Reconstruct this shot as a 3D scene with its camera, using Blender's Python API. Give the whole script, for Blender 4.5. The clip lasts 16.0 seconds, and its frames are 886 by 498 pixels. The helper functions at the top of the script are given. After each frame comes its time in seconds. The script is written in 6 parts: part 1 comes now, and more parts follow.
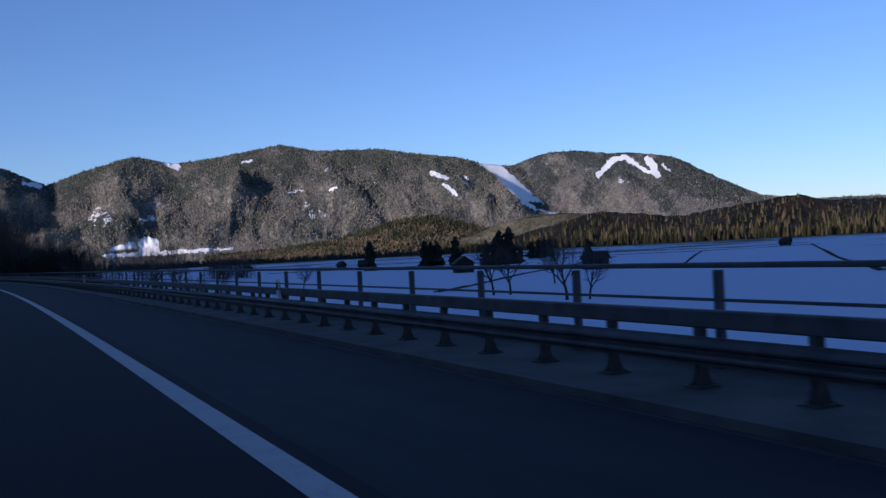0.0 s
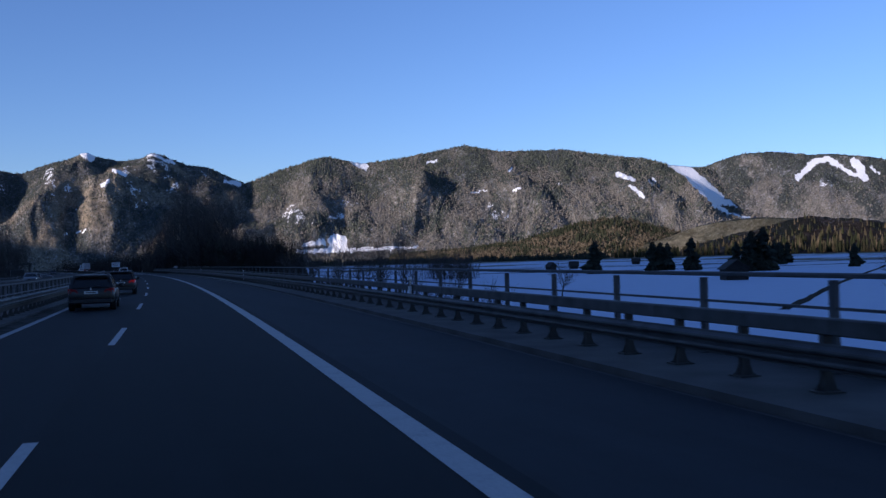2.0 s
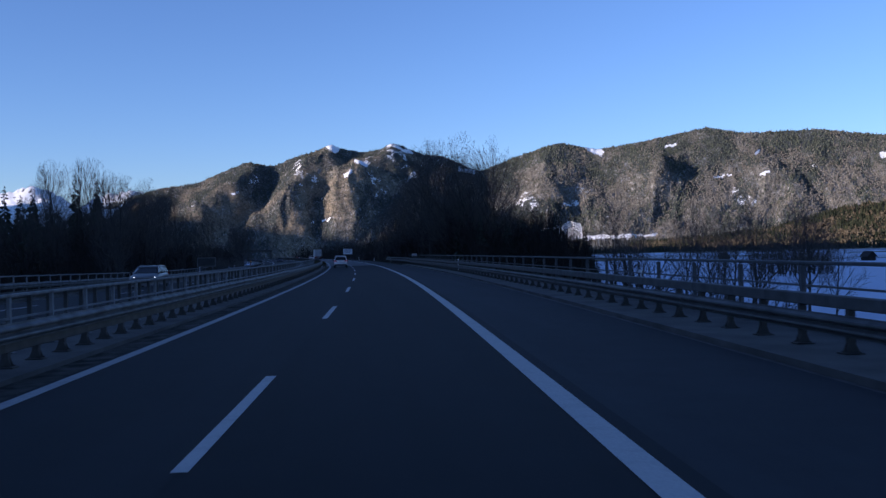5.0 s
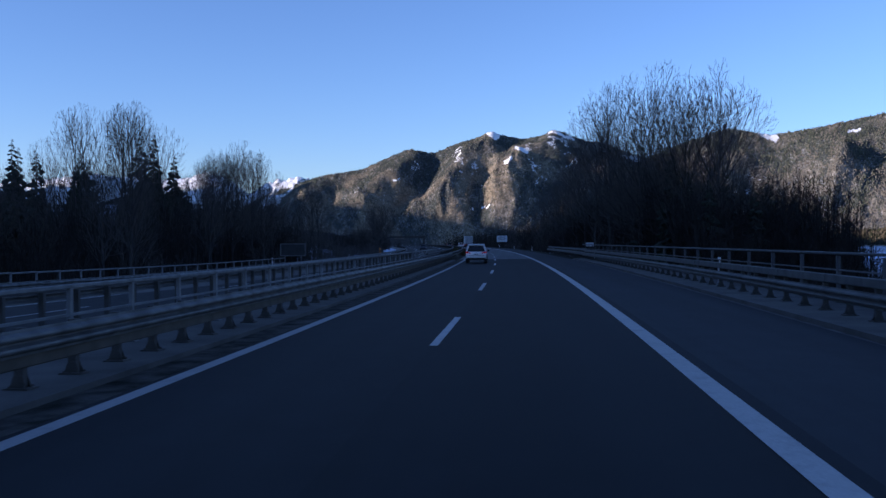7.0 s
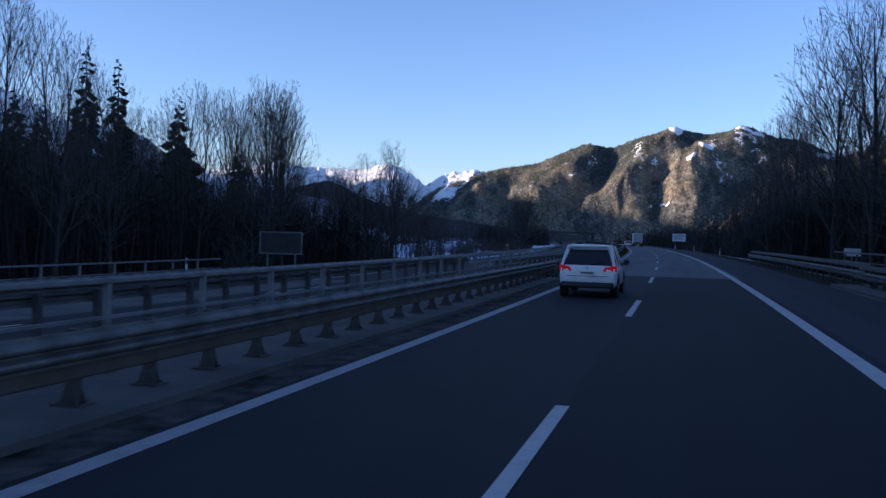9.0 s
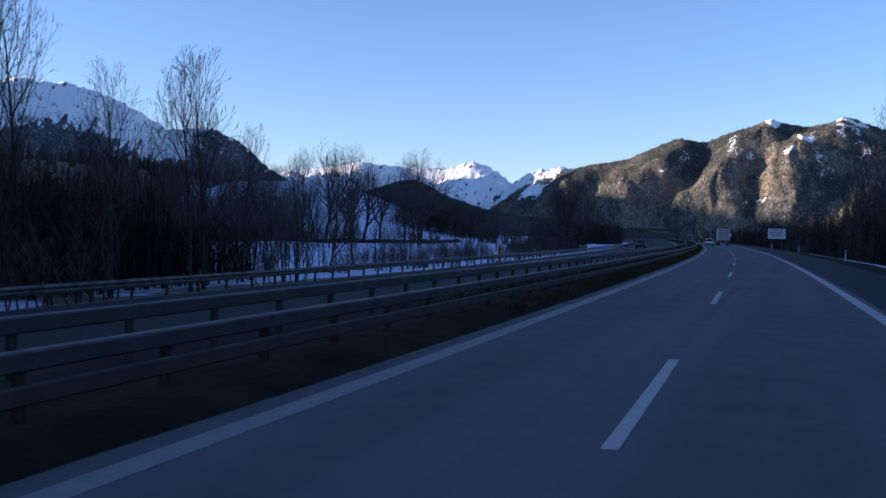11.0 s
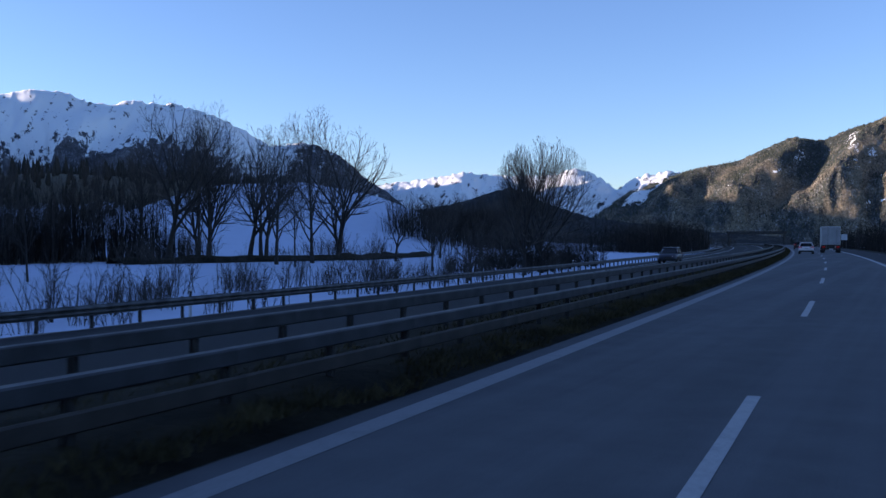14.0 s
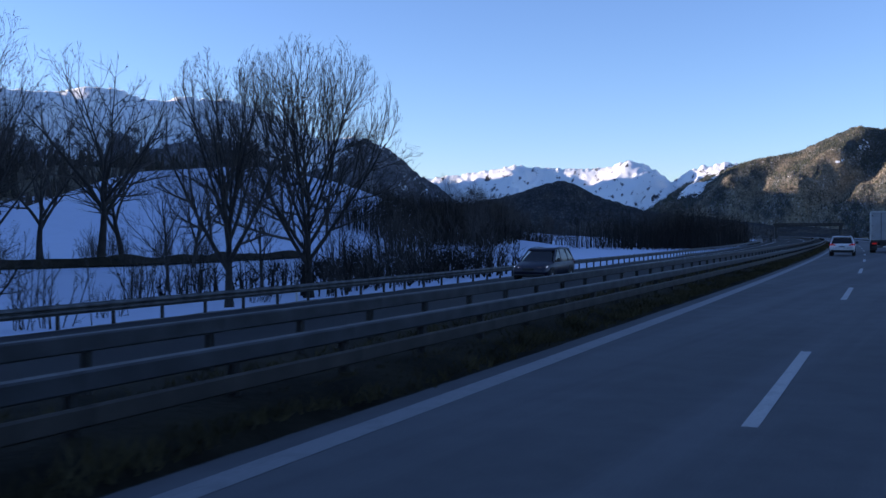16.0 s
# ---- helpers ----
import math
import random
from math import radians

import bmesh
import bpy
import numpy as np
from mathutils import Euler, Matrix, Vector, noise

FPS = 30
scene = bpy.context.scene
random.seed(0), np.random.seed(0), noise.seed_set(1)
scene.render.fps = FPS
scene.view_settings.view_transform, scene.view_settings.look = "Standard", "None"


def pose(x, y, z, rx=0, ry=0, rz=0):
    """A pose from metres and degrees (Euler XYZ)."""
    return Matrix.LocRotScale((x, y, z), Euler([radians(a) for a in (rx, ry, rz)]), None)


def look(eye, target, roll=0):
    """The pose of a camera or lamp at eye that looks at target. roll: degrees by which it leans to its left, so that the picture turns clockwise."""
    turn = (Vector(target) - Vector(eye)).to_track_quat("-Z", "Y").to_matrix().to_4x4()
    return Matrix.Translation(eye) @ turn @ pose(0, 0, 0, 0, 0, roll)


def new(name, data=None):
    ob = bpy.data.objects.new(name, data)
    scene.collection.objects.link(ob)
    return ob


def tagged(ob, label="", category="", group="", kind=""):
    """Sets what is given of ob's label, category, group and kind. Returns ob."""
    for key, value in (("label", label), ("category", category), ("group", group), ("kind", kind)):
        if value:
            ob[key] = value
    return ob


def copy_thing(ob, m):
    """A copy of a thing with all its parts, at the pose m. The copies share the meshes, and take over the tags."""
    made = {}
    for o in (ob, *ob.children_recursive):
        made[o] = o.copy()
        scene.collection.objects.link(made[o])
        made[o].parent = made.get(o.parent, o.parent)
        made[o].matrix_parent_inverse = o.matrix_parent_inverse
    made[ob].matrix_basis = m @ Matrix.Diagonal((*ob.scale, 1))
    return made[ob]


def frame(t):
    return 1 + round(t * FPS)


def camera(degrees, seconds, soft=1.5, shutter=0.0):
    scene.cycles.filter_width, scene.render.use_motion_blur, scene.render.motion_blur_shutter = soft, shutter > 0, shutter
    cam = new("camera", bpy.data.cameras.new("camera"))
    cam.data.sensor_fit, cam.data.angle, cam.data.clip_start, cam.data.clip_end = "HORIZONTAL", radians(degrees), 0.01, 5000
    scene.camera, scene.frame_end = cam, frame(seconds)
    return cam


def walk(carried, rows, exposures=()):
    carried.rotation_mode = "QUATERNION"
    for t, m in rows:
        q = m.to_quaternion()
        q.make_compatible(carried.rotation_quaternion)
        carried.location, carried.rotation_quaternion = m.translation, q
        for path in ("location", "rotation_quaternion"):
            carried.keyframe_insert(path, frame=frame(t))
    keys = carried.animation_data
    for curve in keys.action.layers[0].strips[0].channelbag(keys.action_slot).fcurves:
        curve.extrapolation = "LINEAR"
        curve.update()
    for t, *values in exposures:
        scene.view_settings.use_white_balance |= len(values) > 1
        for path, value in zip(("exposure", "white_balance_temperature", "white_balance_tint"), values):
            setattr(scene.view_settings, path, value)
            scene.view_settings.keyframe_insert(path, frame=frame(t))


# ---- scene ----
cam = camera(51.21, 16.0, 1.5, 0.08)
PATH = [
    (0, pose(-3.55, -15.27, 1.77, 90.04, 2.91, -31.16)),
    (0.5, pose(-2.50, -3.84, 1.77, 90.33, 2.86, -27.77)),
    (1, pose(-1.51, 7.59, 1.77, 90.41, 2.30, -25.45)),
    (1.5, pose(-0.56, 19.01, 1.77, 90.48, 2.10, -23.60)),
    (2, pose(0.25, 30.44, 1.77, 90.57, 1.54, -20.13)),
    (2.5, pose(1.15, 41.82, 1.77, 90.23, 2.38, -17.08)),
    (3, pose(1.99, 53.18, 1.77, 90.32, 2.19, -14.98)),
    (3.5, pose(2.78, 64.55, 1.77, 90.42, 2.16, -13.03)),
    (6, pose(5.82, 121.58, 1.77, 89.90, 0.43, -0.66)),
    (6.5, pose(6.15, 133.07, 1.77, 89.64, 0.29, 1.74)),
    (7, pose(6.41, 144.65, 1.77, 89.58, 0.42, 4.00)),
    (7.5, pose(6.62, 156.32, 1.77, 89.55, -0.60, 7.01)),
    (8, pose(6.77, 168.17, 1.77, 89.55, -0.23, 10.50)),
    (8.5, pose(6.77, 180.26, 1.77, 89.26, -1.06, 12.57)),
    (9, pose(6.70, 192.57, 1.77, 89.15, -1.47, 14.81)),
    (11.5, pose(5.99, 255.10, 1.77, 89.02, -1.03, 20.89)),
    (12, pose(5.66, 267.50, 1.77, 89.16, -0.98, 21.45)),
    (12.5, pose(5.26, 279.86, 1.77, 89.15, -1.09, 22.71)),
    (13, pose(4.80, 292.23, 1.77, 89.17, -1.56, 24.11)),
    (13.5, pose(4.32, 304.65, 1.77, 89.12, -1.12, 25.14)),
    (14, pose(3.69, 317.11, 1.77, 89.53, 0.15, 26.98)),
    (14.5, pose(3.11, 329.61, 1.77, 89.60, 0.80, 29.13)),
    (15, pose(2.48, 342.11, 1.77, 89.56, 1.66, 30.26)),
    (15.5, pose(1.69, 354.64, 1.77, 89.05, 1.64, 30.35)),
    (16, pose(0.92, 367.19, 1.77, 89.18, 0.34, 30.40)),
]
walk(cam, PATH, [(0.0, 0.12, 5960, 34), (3.0, 0.38, 5960, 34), (7.0, 0.7, 6040, 34), (9.0, 0.98, 6600, 33), (13.0, 0.97, 6640, 32), (16.0, 0.98, 6580, 32)])

# ---- world, sun, exposure ----
SUN_AZ, SUN_EL = 112.0, 8.6          # degrees left of the +y axis, and above the horizon
world = bpy.data.worlds.new("world")
scene.world = world
world.use_nodes = True
wn = world.node_tree.nodes
sky = wn.new("ShaderNodeTexSky")
sky.sky_type = "NISHITA"
sky.sun_disc = False
sky.sun_elevation = radians(SUN_EL)
sky.sun_rotation = radians(-SUN_AZ)
sky.altitude = 700
sky.air_density, sky.dust_density, sky.ozone_density = 1.0, 0.1, 4.0
wn["Background"].inputs["Strength"].default_value = 0.15
world.node_tree.links.new(sky.outputs["Color"], wn["Background"].inputs["Color"])
sun = new("sun", bpy.data.lights.new("sun", "SUN"))
sun.data.energy, sun.data.angle, sun.data.color = 5.0, radians(0.5), (1.0, 0.93, 0.77)
sa, se = radians(SUN_AZ), radians(SUN_EL)
SUN_DIR = Vector((-math.sin(sa) * math.cos(se), math.cos(sa) * math.cos(se), math.sin(se)))
sun.matrix_world = look(SUN_DIR * 300, (0, 0, 0))


# ---- the road's line ----
KNOT_S = np.arange(-40, 761, 100.0)
KNOT_K = np.array([0.3228, 0.4191, 0.5106, 0.3663, 0.4602, 0.3745, 0.3365, 0.3121, 0.3001]) * 1e-3
RS = np.arange(-440, 1401, 2.0)
_k = np.interp(RS, KNOT_S, KNOT_K)
_k[(RS < -150) | (RS > 1150)] = 0.0
RTH = np.cumsum(_k) * 2
RTH -= np.interp(200, RS, RTH)
RX = np.cumsum(-np.sin(RTH)) * 2
RY = np.cumsum(np.cos(RTH)) * 2
RX -= np.interp(0, RS, RX)
RY -= np.interp(0, RS, RY)


def heading(s):
    return float(np.interp(s, RS, RTH))


def at(s, d, z=0.0):
    """A point s metres along the road and d metres to the left of its right edge line."""
    h = heading(s)
    if s < RS[0]:
        x, y = RX[0] + math.sin(h) * (RS[0] - s), RY[0] - math.cos(h) * (RS[0] - s)
    elif s > RS[-1]:
        x, y = RX[-1] - math.sin(h) * (s - RS[-1]), RY[-1] + math.cos(h) * (s - RS[-1])
    else:
        x, y = float(np.interp(s, RS, RX)), float(np.interp(s, RS, RY))
    return Vector((x - math.cos(h) * d, y - math.sin(h) * d, z))


def road_place(x, y):
    """How far along the road and how far left of its edge line the point x, y lies."""
    j = int(np.argmin((RX - x) ** 2 + (RY - y) ** 2))
    h = RTH[j]
    dx, dy = x - RX[j], y - RY[j]
    return RS[j] - math.sin(h) * dx + math.cos(h) * dy, -math.cos(h) * dx - math.sin(h) * dy


def road_pose(s, d, z=0.0, turn=0.0):
    p = at(s, d, z)
    return pose(p.x, p.y, p.z, 0, 0, math.degrees(heading(s)) + turn)


def smooth(a, b, v):
    t = min(1.0, max(0.0, (v - a) / (b - a)))
    return t * t * (3 - 2 * t)


def lean(s, d):
    """Height of the far carriageway, which falls away to the left once the bridge is crossed."""
    return -0.054 * max(0.0, d - 9.5) * smooth(120, 215, s)


# ---- mesh building ----
class Build:
    def __init__(self):
        self.v, self.f = [], []

    def add(self, verts, faces, m=None):
        o = len(self.v)
        self.v += [tuple(m @ Vector(p)) for p in verts] if m is not None else [tuple(p) for p in verts]
        self.f += [tuple(i + o for i in q) for q in faces]
        return self

    def box(self, x0, x1, y0, y1, z0, z1, m=None, bevel=0.0):
        b = min(bevel, (x1 - x0) / 3, (y1 - y0) / 3, (z1 - z0) / 3)
        if b <= 0:
            v = [(x, y, z) for z in (z0, z1) for y in (y0, y1) for x in (x0, x1)]
            return self.add(v, [(0, 2, 3, 1), (4, 5, 7, 6), (0, 1, 5, 4), (1, 3, 7, 5), (3, 2, 6, 7), (2, 0, 4, 6)], m)
        rings = []
        for z, i in ((z0, b), (z0 + b, 0), (z1 - b, 0), (z1, b)):
            a0, a1, c0, c1, e = x0 + i, x1 - i, y0 + i, y1 - i, b * (1 if i == 0 else 0.6)
            rings.append([(a0 + e, c0, z), (a1 - e, c0, z), (a1, c0 + e, z), (a1, c1 - e, z), (a1 - e, c1, z), (a0 + e, c1, z), (a0, c1 - e, z), (a0, c0 + e, z)])
        return self.loft(rings, m=m)

    def loft(self, rings, closed=True, cap=True, m=None):
        n = len(rings[0])
        v = [p for r in rings for p in r]
        f = []
        for k in range(len(rings) - 1):
            for i in range(n if closed else n - 1):
                j = (i + 1) % n
                f.append((k * n + i, k * n + j, (k + 1) * n + j, (k + 1) * n + i))
        if cap and closed:
            f.append(tuple(range(n - 1, -1, -1)))
            f.append(tuple((len(rings) - 1) * n + i for i in range(n)))
        return self.add(v, f, m)

    def tube(self, pts, radii, sides=6, cap=True, m=None):
        rings = []
        for i, p in enumerate(pts):
            a, b = Vector(pts[max(0, i - 1)]), Vector(pts[min(len(pts) - 1, i + 1)])
            w = (b - a).normalized()
            u = w.cross(Vector((0, 0, 1)) if abs(w.z) < 0.9 else Vector((1, 0, 0))).normalized()
            q = u.cross(w)
            r = radii[i] if hasattr(radii, "__len__") else radii
            rings.append([tuple(Vector(p) + (u * math.cos(k * math.tau / sides) + q * math.sin(k * math.tau / sides)) * r) for k in range(sides)])
        return self.loft(rings, cap=cap, m=m)

    def lathe(self, profile, sides=16, axis="z", m=None):
        rings = []
        for r, h in profile:
            ring = []
            for k in range(sides):
                c, s = math.cos(k * math.tau / sides) * r, math.sin(k * math.tau / sides) * r
                ring.append((c, s, h) if axis == "z" else (h, c, s) if axis == "x" else (c, h, s))
            rings.append(ring)
        return self.loft(rings, m=m)

    def mesh(self, name, material, flat=True):
        me = bpy.data.meshes.new(name)
        me.from_pydata(self.v, [], self.f)
        if material is not None:
            me.materials.append(material)
        if not flat:
            me.polygons.foreach_set("use_smooth", [True] * len(me.polygons))
        me.validate()
        me.update()
        return me


def part(name, b, material, parent=None, label="", flat=True):
    ob = new(name, b.mesh(name, material, flat))
    if parent is not None:
        ob.parent = parent
    if label:
        ob["label"] = label
    return ob


def base(name, m, label, category, group="", kind=""):
    ob = new(name)
    ob.matrix_world = m
    return tagged(ob, label, category, group, kind)


# ---- materials ----
def nodes_of(name):
    m = bpy.data.materials.new(name)
    m.use_nodes = True
    return m, m.node_tree.nodes, m.node_tree.links, m.node_tree.nodes["Principled BSDF"]


def coords(n, l, scale, object_space=True):
    c = n.new("ShaderNodeTexCoord")
    g = n.new("ShaderNodeMapping")
    g.inputs["Scale"].default_value = (scale, scale, scale) if not isinstance(scale, tuple) else scale
    l.new(c.outputs["Object"], g.inputs["Vector"])
    return g.outputs["Vector"]


def noise_of(n, l, vec, scale, detail=4, rough=0.55):
    t = n.new("ShaderNodeTexNoise")
    t.inputs["Scale"].default_value, t.inputs["Detail"].default_value, t.inputs["Roughness"].default_value = scale, detail, rough
    l.new(vec, t.inputs["Vector"])
    return t.outputs["Fac"]


def ramp_of(n, l, fac, stops):
    r = n.new("ShaderNodeValToRGB")
    els = r.color_ramp.elements
    for i, (p, c) in enumerate(stops):
        e = els[i] if i < 2 else els.new(p)
        e.position = p
        e.color = (*c, 1) if hasattr(c, "__len__") else (c, c, c, 1)
    l.new(fac, r.inputs["Fac"])
    return r.outputs["Color"]


def mix_of(n, l, fac, a, b, blend="MIX"):
    m = n.new("ShaderNodeMix")
    m.data_type, m.blend_type = "RGBA", blend
    if isinstance(fac, (int, float)):
        m.inputs[0].default_value = fac
    else:
        l.new(fac, m.inputs[0])
    for k, c in ((6, a), (7, b)):
        if hasattr(c, "is_output"):
            l.new(c, m.inputs[k])
        else:
            m.inputs[k].default_value = (*c, 1)
    return m.outputs[2]


def math_of(n, l, op, a, b=0.0, clamp=False):
    m = n.new("ShaderNodeMath")
    m.operation, m.use_clamp = op, clamp
    for k, c in ((0, a), (1, b)):
        if hasattr(c, "is_output"):
            l.new(c, m.inputs[k])
        else:
            m.inputs[k].default_value = c
    return m.outputs[0]


def bump_of(n, l, p, height, strength, distance):
    b = n.new("ShaderNodeBump")
    b.inputs["Strength"].default_value, b.inputs["Distance"].default_value = strength, distance
    l.new(height, b.inputs["Height"])
    l.new(b.outputs["Normal"], p.inputs["Normal"])


def plain(name, c1, c2, scale=3.0, rough=0.6, metal=0.0, bump=0.2, fine=40.0, distance=0.01, coat=0.0, spec=None):
    """A surface of two close tones, blotched at one scale and grained at another."""
    m, n, l, p = nodes_of(name)
    v = coords(n, l, 1.0)
    big, small = noise_of(n, l, v, scale), noise_of(n, l, v, fine, 3)
    col = mix_of(n, l, ramp_of(n, l, big, [(0.35, 0.0), (0.65, 1.0)]), c1, c2)
    col = mix_of(n, l, 0.25, col, ramp_of(n, l, small, [(0.3, 0.25), (0.7, 1.0)]), "MULTIPLY")
    l.new(col, p.inputs["Base Color"])
    l.new(math_of(n, l, "MULTIPLY_ADD", big, 0.25, False), p.inputs["Roughness"])
    n[-1].inputs[2].default_value = rough - 0.12
    p.inputs["Metallic"].default_value = metal
    p.inputs["Coat Weight"].default_value = coat
    if spec is not None:
        p.inputs["Specular IOR Level"].default_value = spec
    if bump:
        bump_of(n, l, p, small, bump, distance)
    return m


def asphalt_material(name, dark, light):
    m, n, l, p = nodes_of(name)
    v = coords(n, l, 1.0)
    big, mid, fine = noise_of(n, l, v, 0.12, 5), noise_of(n, l, v, 1.3, 5), noise_of(n, l, v, 60.0, 2)
    col = mix_of(n, l, ramp_of(n, l, big, [(0.3, 0.0), (0.7, 1.0)]), dark, light)
    col = mix_of(n, l, ramp_of(n, l, mid, [(0.35, 0.55), (0.7, 0.0)]), col, tuple(c * 0.72 for c in dark))
    track = noise_of(n, l, coords(n, l, (1.0, 0.02, 1.0)), 1.1, 4, 0.6)
    col = mix_of(n, l, ramp_of(n, l, track, [(0.42, 0.0), (0.62, 0.3)]), col, tuple(c * 1.4 for c in light))
    col = mix_of(n, l, 0.5, col, ramp_of(n, l, fine, [(0.3, 0.55), (0.75, 1.0)]), "MULTIPLY")
    l.new(col, p.inputs["Base Color"])
    p.inputs["Roughness"].default_value = 0.85
    p.inputs["Specular IOR Level"].default_value = 0.18
    bump_of(n, l, p, fine, 0.35, 0.006)
    return m


def paint_line_material(name="line_paint", white=(0.38, 0.38, 0.375), bare=(0.17, 0.174, 0.178)):
    m, n, l, p = nodes_of(name)
    v = coords(n, l, 1.0)
    worn, fine = noise_of(n, l, v, 2.2, 6, 0.7), noise_of(n, l, v, 25.0, 4)
    col = mix_of(n, l, ramp_of(n, l, worn, [(0.3, 0.5), (0.5, 0.0)]), white, bare)
    col = mix_of(n, l, 0.3, col, ramp_of(n, l, fine, [(0.3, 0.4), (0.6, 1.0)]), "MULTIPLY")
    l.new(col, p.inputs["Base Color"])
    p.inputs["Roughness"].default_value = 0.7
    bump_of(n, l, p, fine, 0.3, 0.004)
    return m


def wood_material(name, stops):
    """Trees past counting: each takes its own tone, and its crown is broken up."""
    m, n, l, p = nodes_of(name)
    g = n.new("ShaderNodeNewGeometry")
    fine = noise_of(n, l, coords(n, l, 1.0), 0.35, 4, 0.7)
    col = ramp_of(n, l, g.outputs["Random Per Island"], stops)
    l.new(mix_of(n, l, 0.6, col, ramp_of(n, l, fine, [(0.35, 0.3), (0.65, 1.0)]), "MULTIPLY"), p.inputs["Base Color"])
    p.inputs["Roughness"].default_value = 0.95
    p.inputs["Specular IOR Level"].default_value = 0.05
    return m


def ground_material():
    """Snow over meadow: bare brown grass shows in the patches that the mesh's 'bare' value marks and the noise breaks up."""
    m, n, l, p = nodes_of("snow_meadow")
    v = coords(n, l, 1.0)
    a = n.new("ShaderNodeAttribute")
    a.attribute_name = "bare"
    big, mid, fine = noise_of(n, l, v, 0.013, 6, 0.6), noise_of(n, l, v, 0.35, 6, 0.65), noise_of(n, l, v, 4.0, 4)
    k = math_of(n, l, "ADD", a.outputs["Fac"], math_of(n, l, "MULTIPLY", math_of(n, l, "SUBTRACT", big, 0.5), 1.5))
    k = math_of(n, l, "ADD", k, math_of(n, l, "MULTIPLY", math_of(n, l, "SUBTRACT", mid, 0.5), 0.55))
    mask = ramp_of(n, l, k, [(0.50, 0.0), (0.58, 1.0)])
    # the snow's base tones carry the dim blue of the shaded valley
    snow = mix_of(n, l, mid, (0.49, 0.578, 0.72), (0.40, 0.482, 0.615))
    grass = mix_of(n, l, ramp_of(n, l, fine, [(0.35, 0.0), (0.65, 1.0)]), (0.05, 0.042, 0.026), (0.13, 0.105, 0.058))
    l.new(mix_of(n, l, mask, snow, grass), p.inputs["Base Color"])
    p.inputs["Roughness"].default_value = 0.75
    p.inputs["Specular IOR Level"].default_value = 0.25
    bump_of(n, l, p, mid, 0.5, 0.25)
    return m


def mountain_material(name, dark, brown, pale, snow_low=0.0, rocky=0.0, close=1.0):
    """Wooded slope: dark conifers, brown leafless woods, pale clearings, and snow where the mesh's 'snow' value says so."""
    m, n, l, p = nodes_of(name)
    face = n.new("ShaderNodeAttribute")
    face.attribute_name = "face"
    v = face.outputs["Vector"]
    a = n.new("ShaderNodeAttribute")
    a.attribute_name = "snow"
    stand, patch = noise_of(n, l, v, 0.005, 7, 0.66), noise_of(n, l, v, 0.014 * close, 7, 0.72)
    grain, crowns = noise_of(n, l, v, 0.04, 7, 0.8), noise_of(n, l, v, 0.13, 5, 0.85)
    c = n.new("ShaderNodeAttribute")
    c.attribute_name = "conifer"
    high = math_of(n, l, "SUBTRACT", stand, math_of(n, l, "MULTIPLY", c.outputs["Fac"], 0.22))
    col = mix_of(n, l, ramp_of(n, l, high, [(0.40, 0.0), (0.52, 1.0)]), dark, brown)
    col = mix_of(n, l, ramp_of(n, l, patch, [(0.50, 0.0), (0.72, 0.6)]), col, pale)
    # crowns, and the gaps between them darkened in the colour itself
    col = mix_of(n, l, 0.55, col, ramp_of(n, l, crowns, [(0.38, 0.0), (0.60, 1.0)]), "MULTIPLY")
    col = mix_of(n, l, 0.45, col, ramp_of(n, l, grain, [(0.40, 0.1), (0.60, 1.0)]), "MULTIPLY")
    # snow on the ground between the crowns
    glint = math_of(n, l, "MULTIPLY", ramp_of(n, l, crowns, [(0.54, 0.0), (0.66, 1.0)]), ramp_of(n, l, patch, [(0.42, 0.15), (0.62, 1.0)]))
    col = mix_of(n, l, math_of(n, l, "MULTIPLY", glint, 0.25 + snow_low), col, (0.62, 0.64, 0.68))
    k = math_of(n, l, "ADD", a.outputs["Fac"], math_of(n, l, "MULTIPLY", math_of(n, l, "SUBTRACT", patch, 0.5), 0.5 + rocky))
    k = math_of(n, l, "ADD", k, math_of(n, l, "MULTIPLY", math_of(n, l, "SUBTRACT", grain, 0.5), 0.6 + rocky))
    col = mix_of(n, l, ramp_of(n, l, k, [(0.50, 0.0), (0.54, 1.0)]), col, (0.82, 0.85, 0.84))
    l.new(col, p.inputs["Base Color"])
    p.inputs["Roughness"].default_value = 0.95
    p.inputs["Specular IOR Level"].default_value = 0.05
    bump_of(n, l, p, crowns, 0.5, 8.0)
    return m


MAT = {}
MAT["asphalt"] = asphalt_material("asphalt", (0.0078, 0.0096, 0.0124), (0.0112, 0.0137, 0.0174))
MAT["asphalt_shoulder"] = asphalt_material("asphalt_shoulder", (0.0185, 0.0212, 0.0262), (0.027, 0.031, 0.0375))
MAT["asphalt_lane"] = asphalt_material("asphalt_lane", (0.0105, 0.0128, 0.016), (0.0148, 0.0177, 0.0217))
MAT["paint"] = paint_line_material()
MAT["paint_worn"] = paint_line_material("worn_line_paint", (0.21, 0.214, 0.22), (0.115, 0.118, 0.122))
MAT["paint_dull"] = paint_line_material("dull_line_paint", (0.27, 0.273, 0.275), (0.12, 0.123, 0.127))
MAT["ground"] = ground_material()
MAT["concrete"] = plain("concrete", (0.075, 0.071, 0.066), (0.04, 0.038, 0.035), 0.8, 0.9, 0, 0.4, 30)
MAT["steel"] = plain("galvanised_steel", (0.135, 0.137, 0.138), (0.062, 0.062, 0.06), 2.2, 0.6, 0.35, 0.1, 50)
MAT["steel_dark"] = plain("weathered_steel", (0.07, 0.066, 0.062), (0.04, 0.038, 0.036), 1.5, 0.7, 0.3, 0.1, 50)
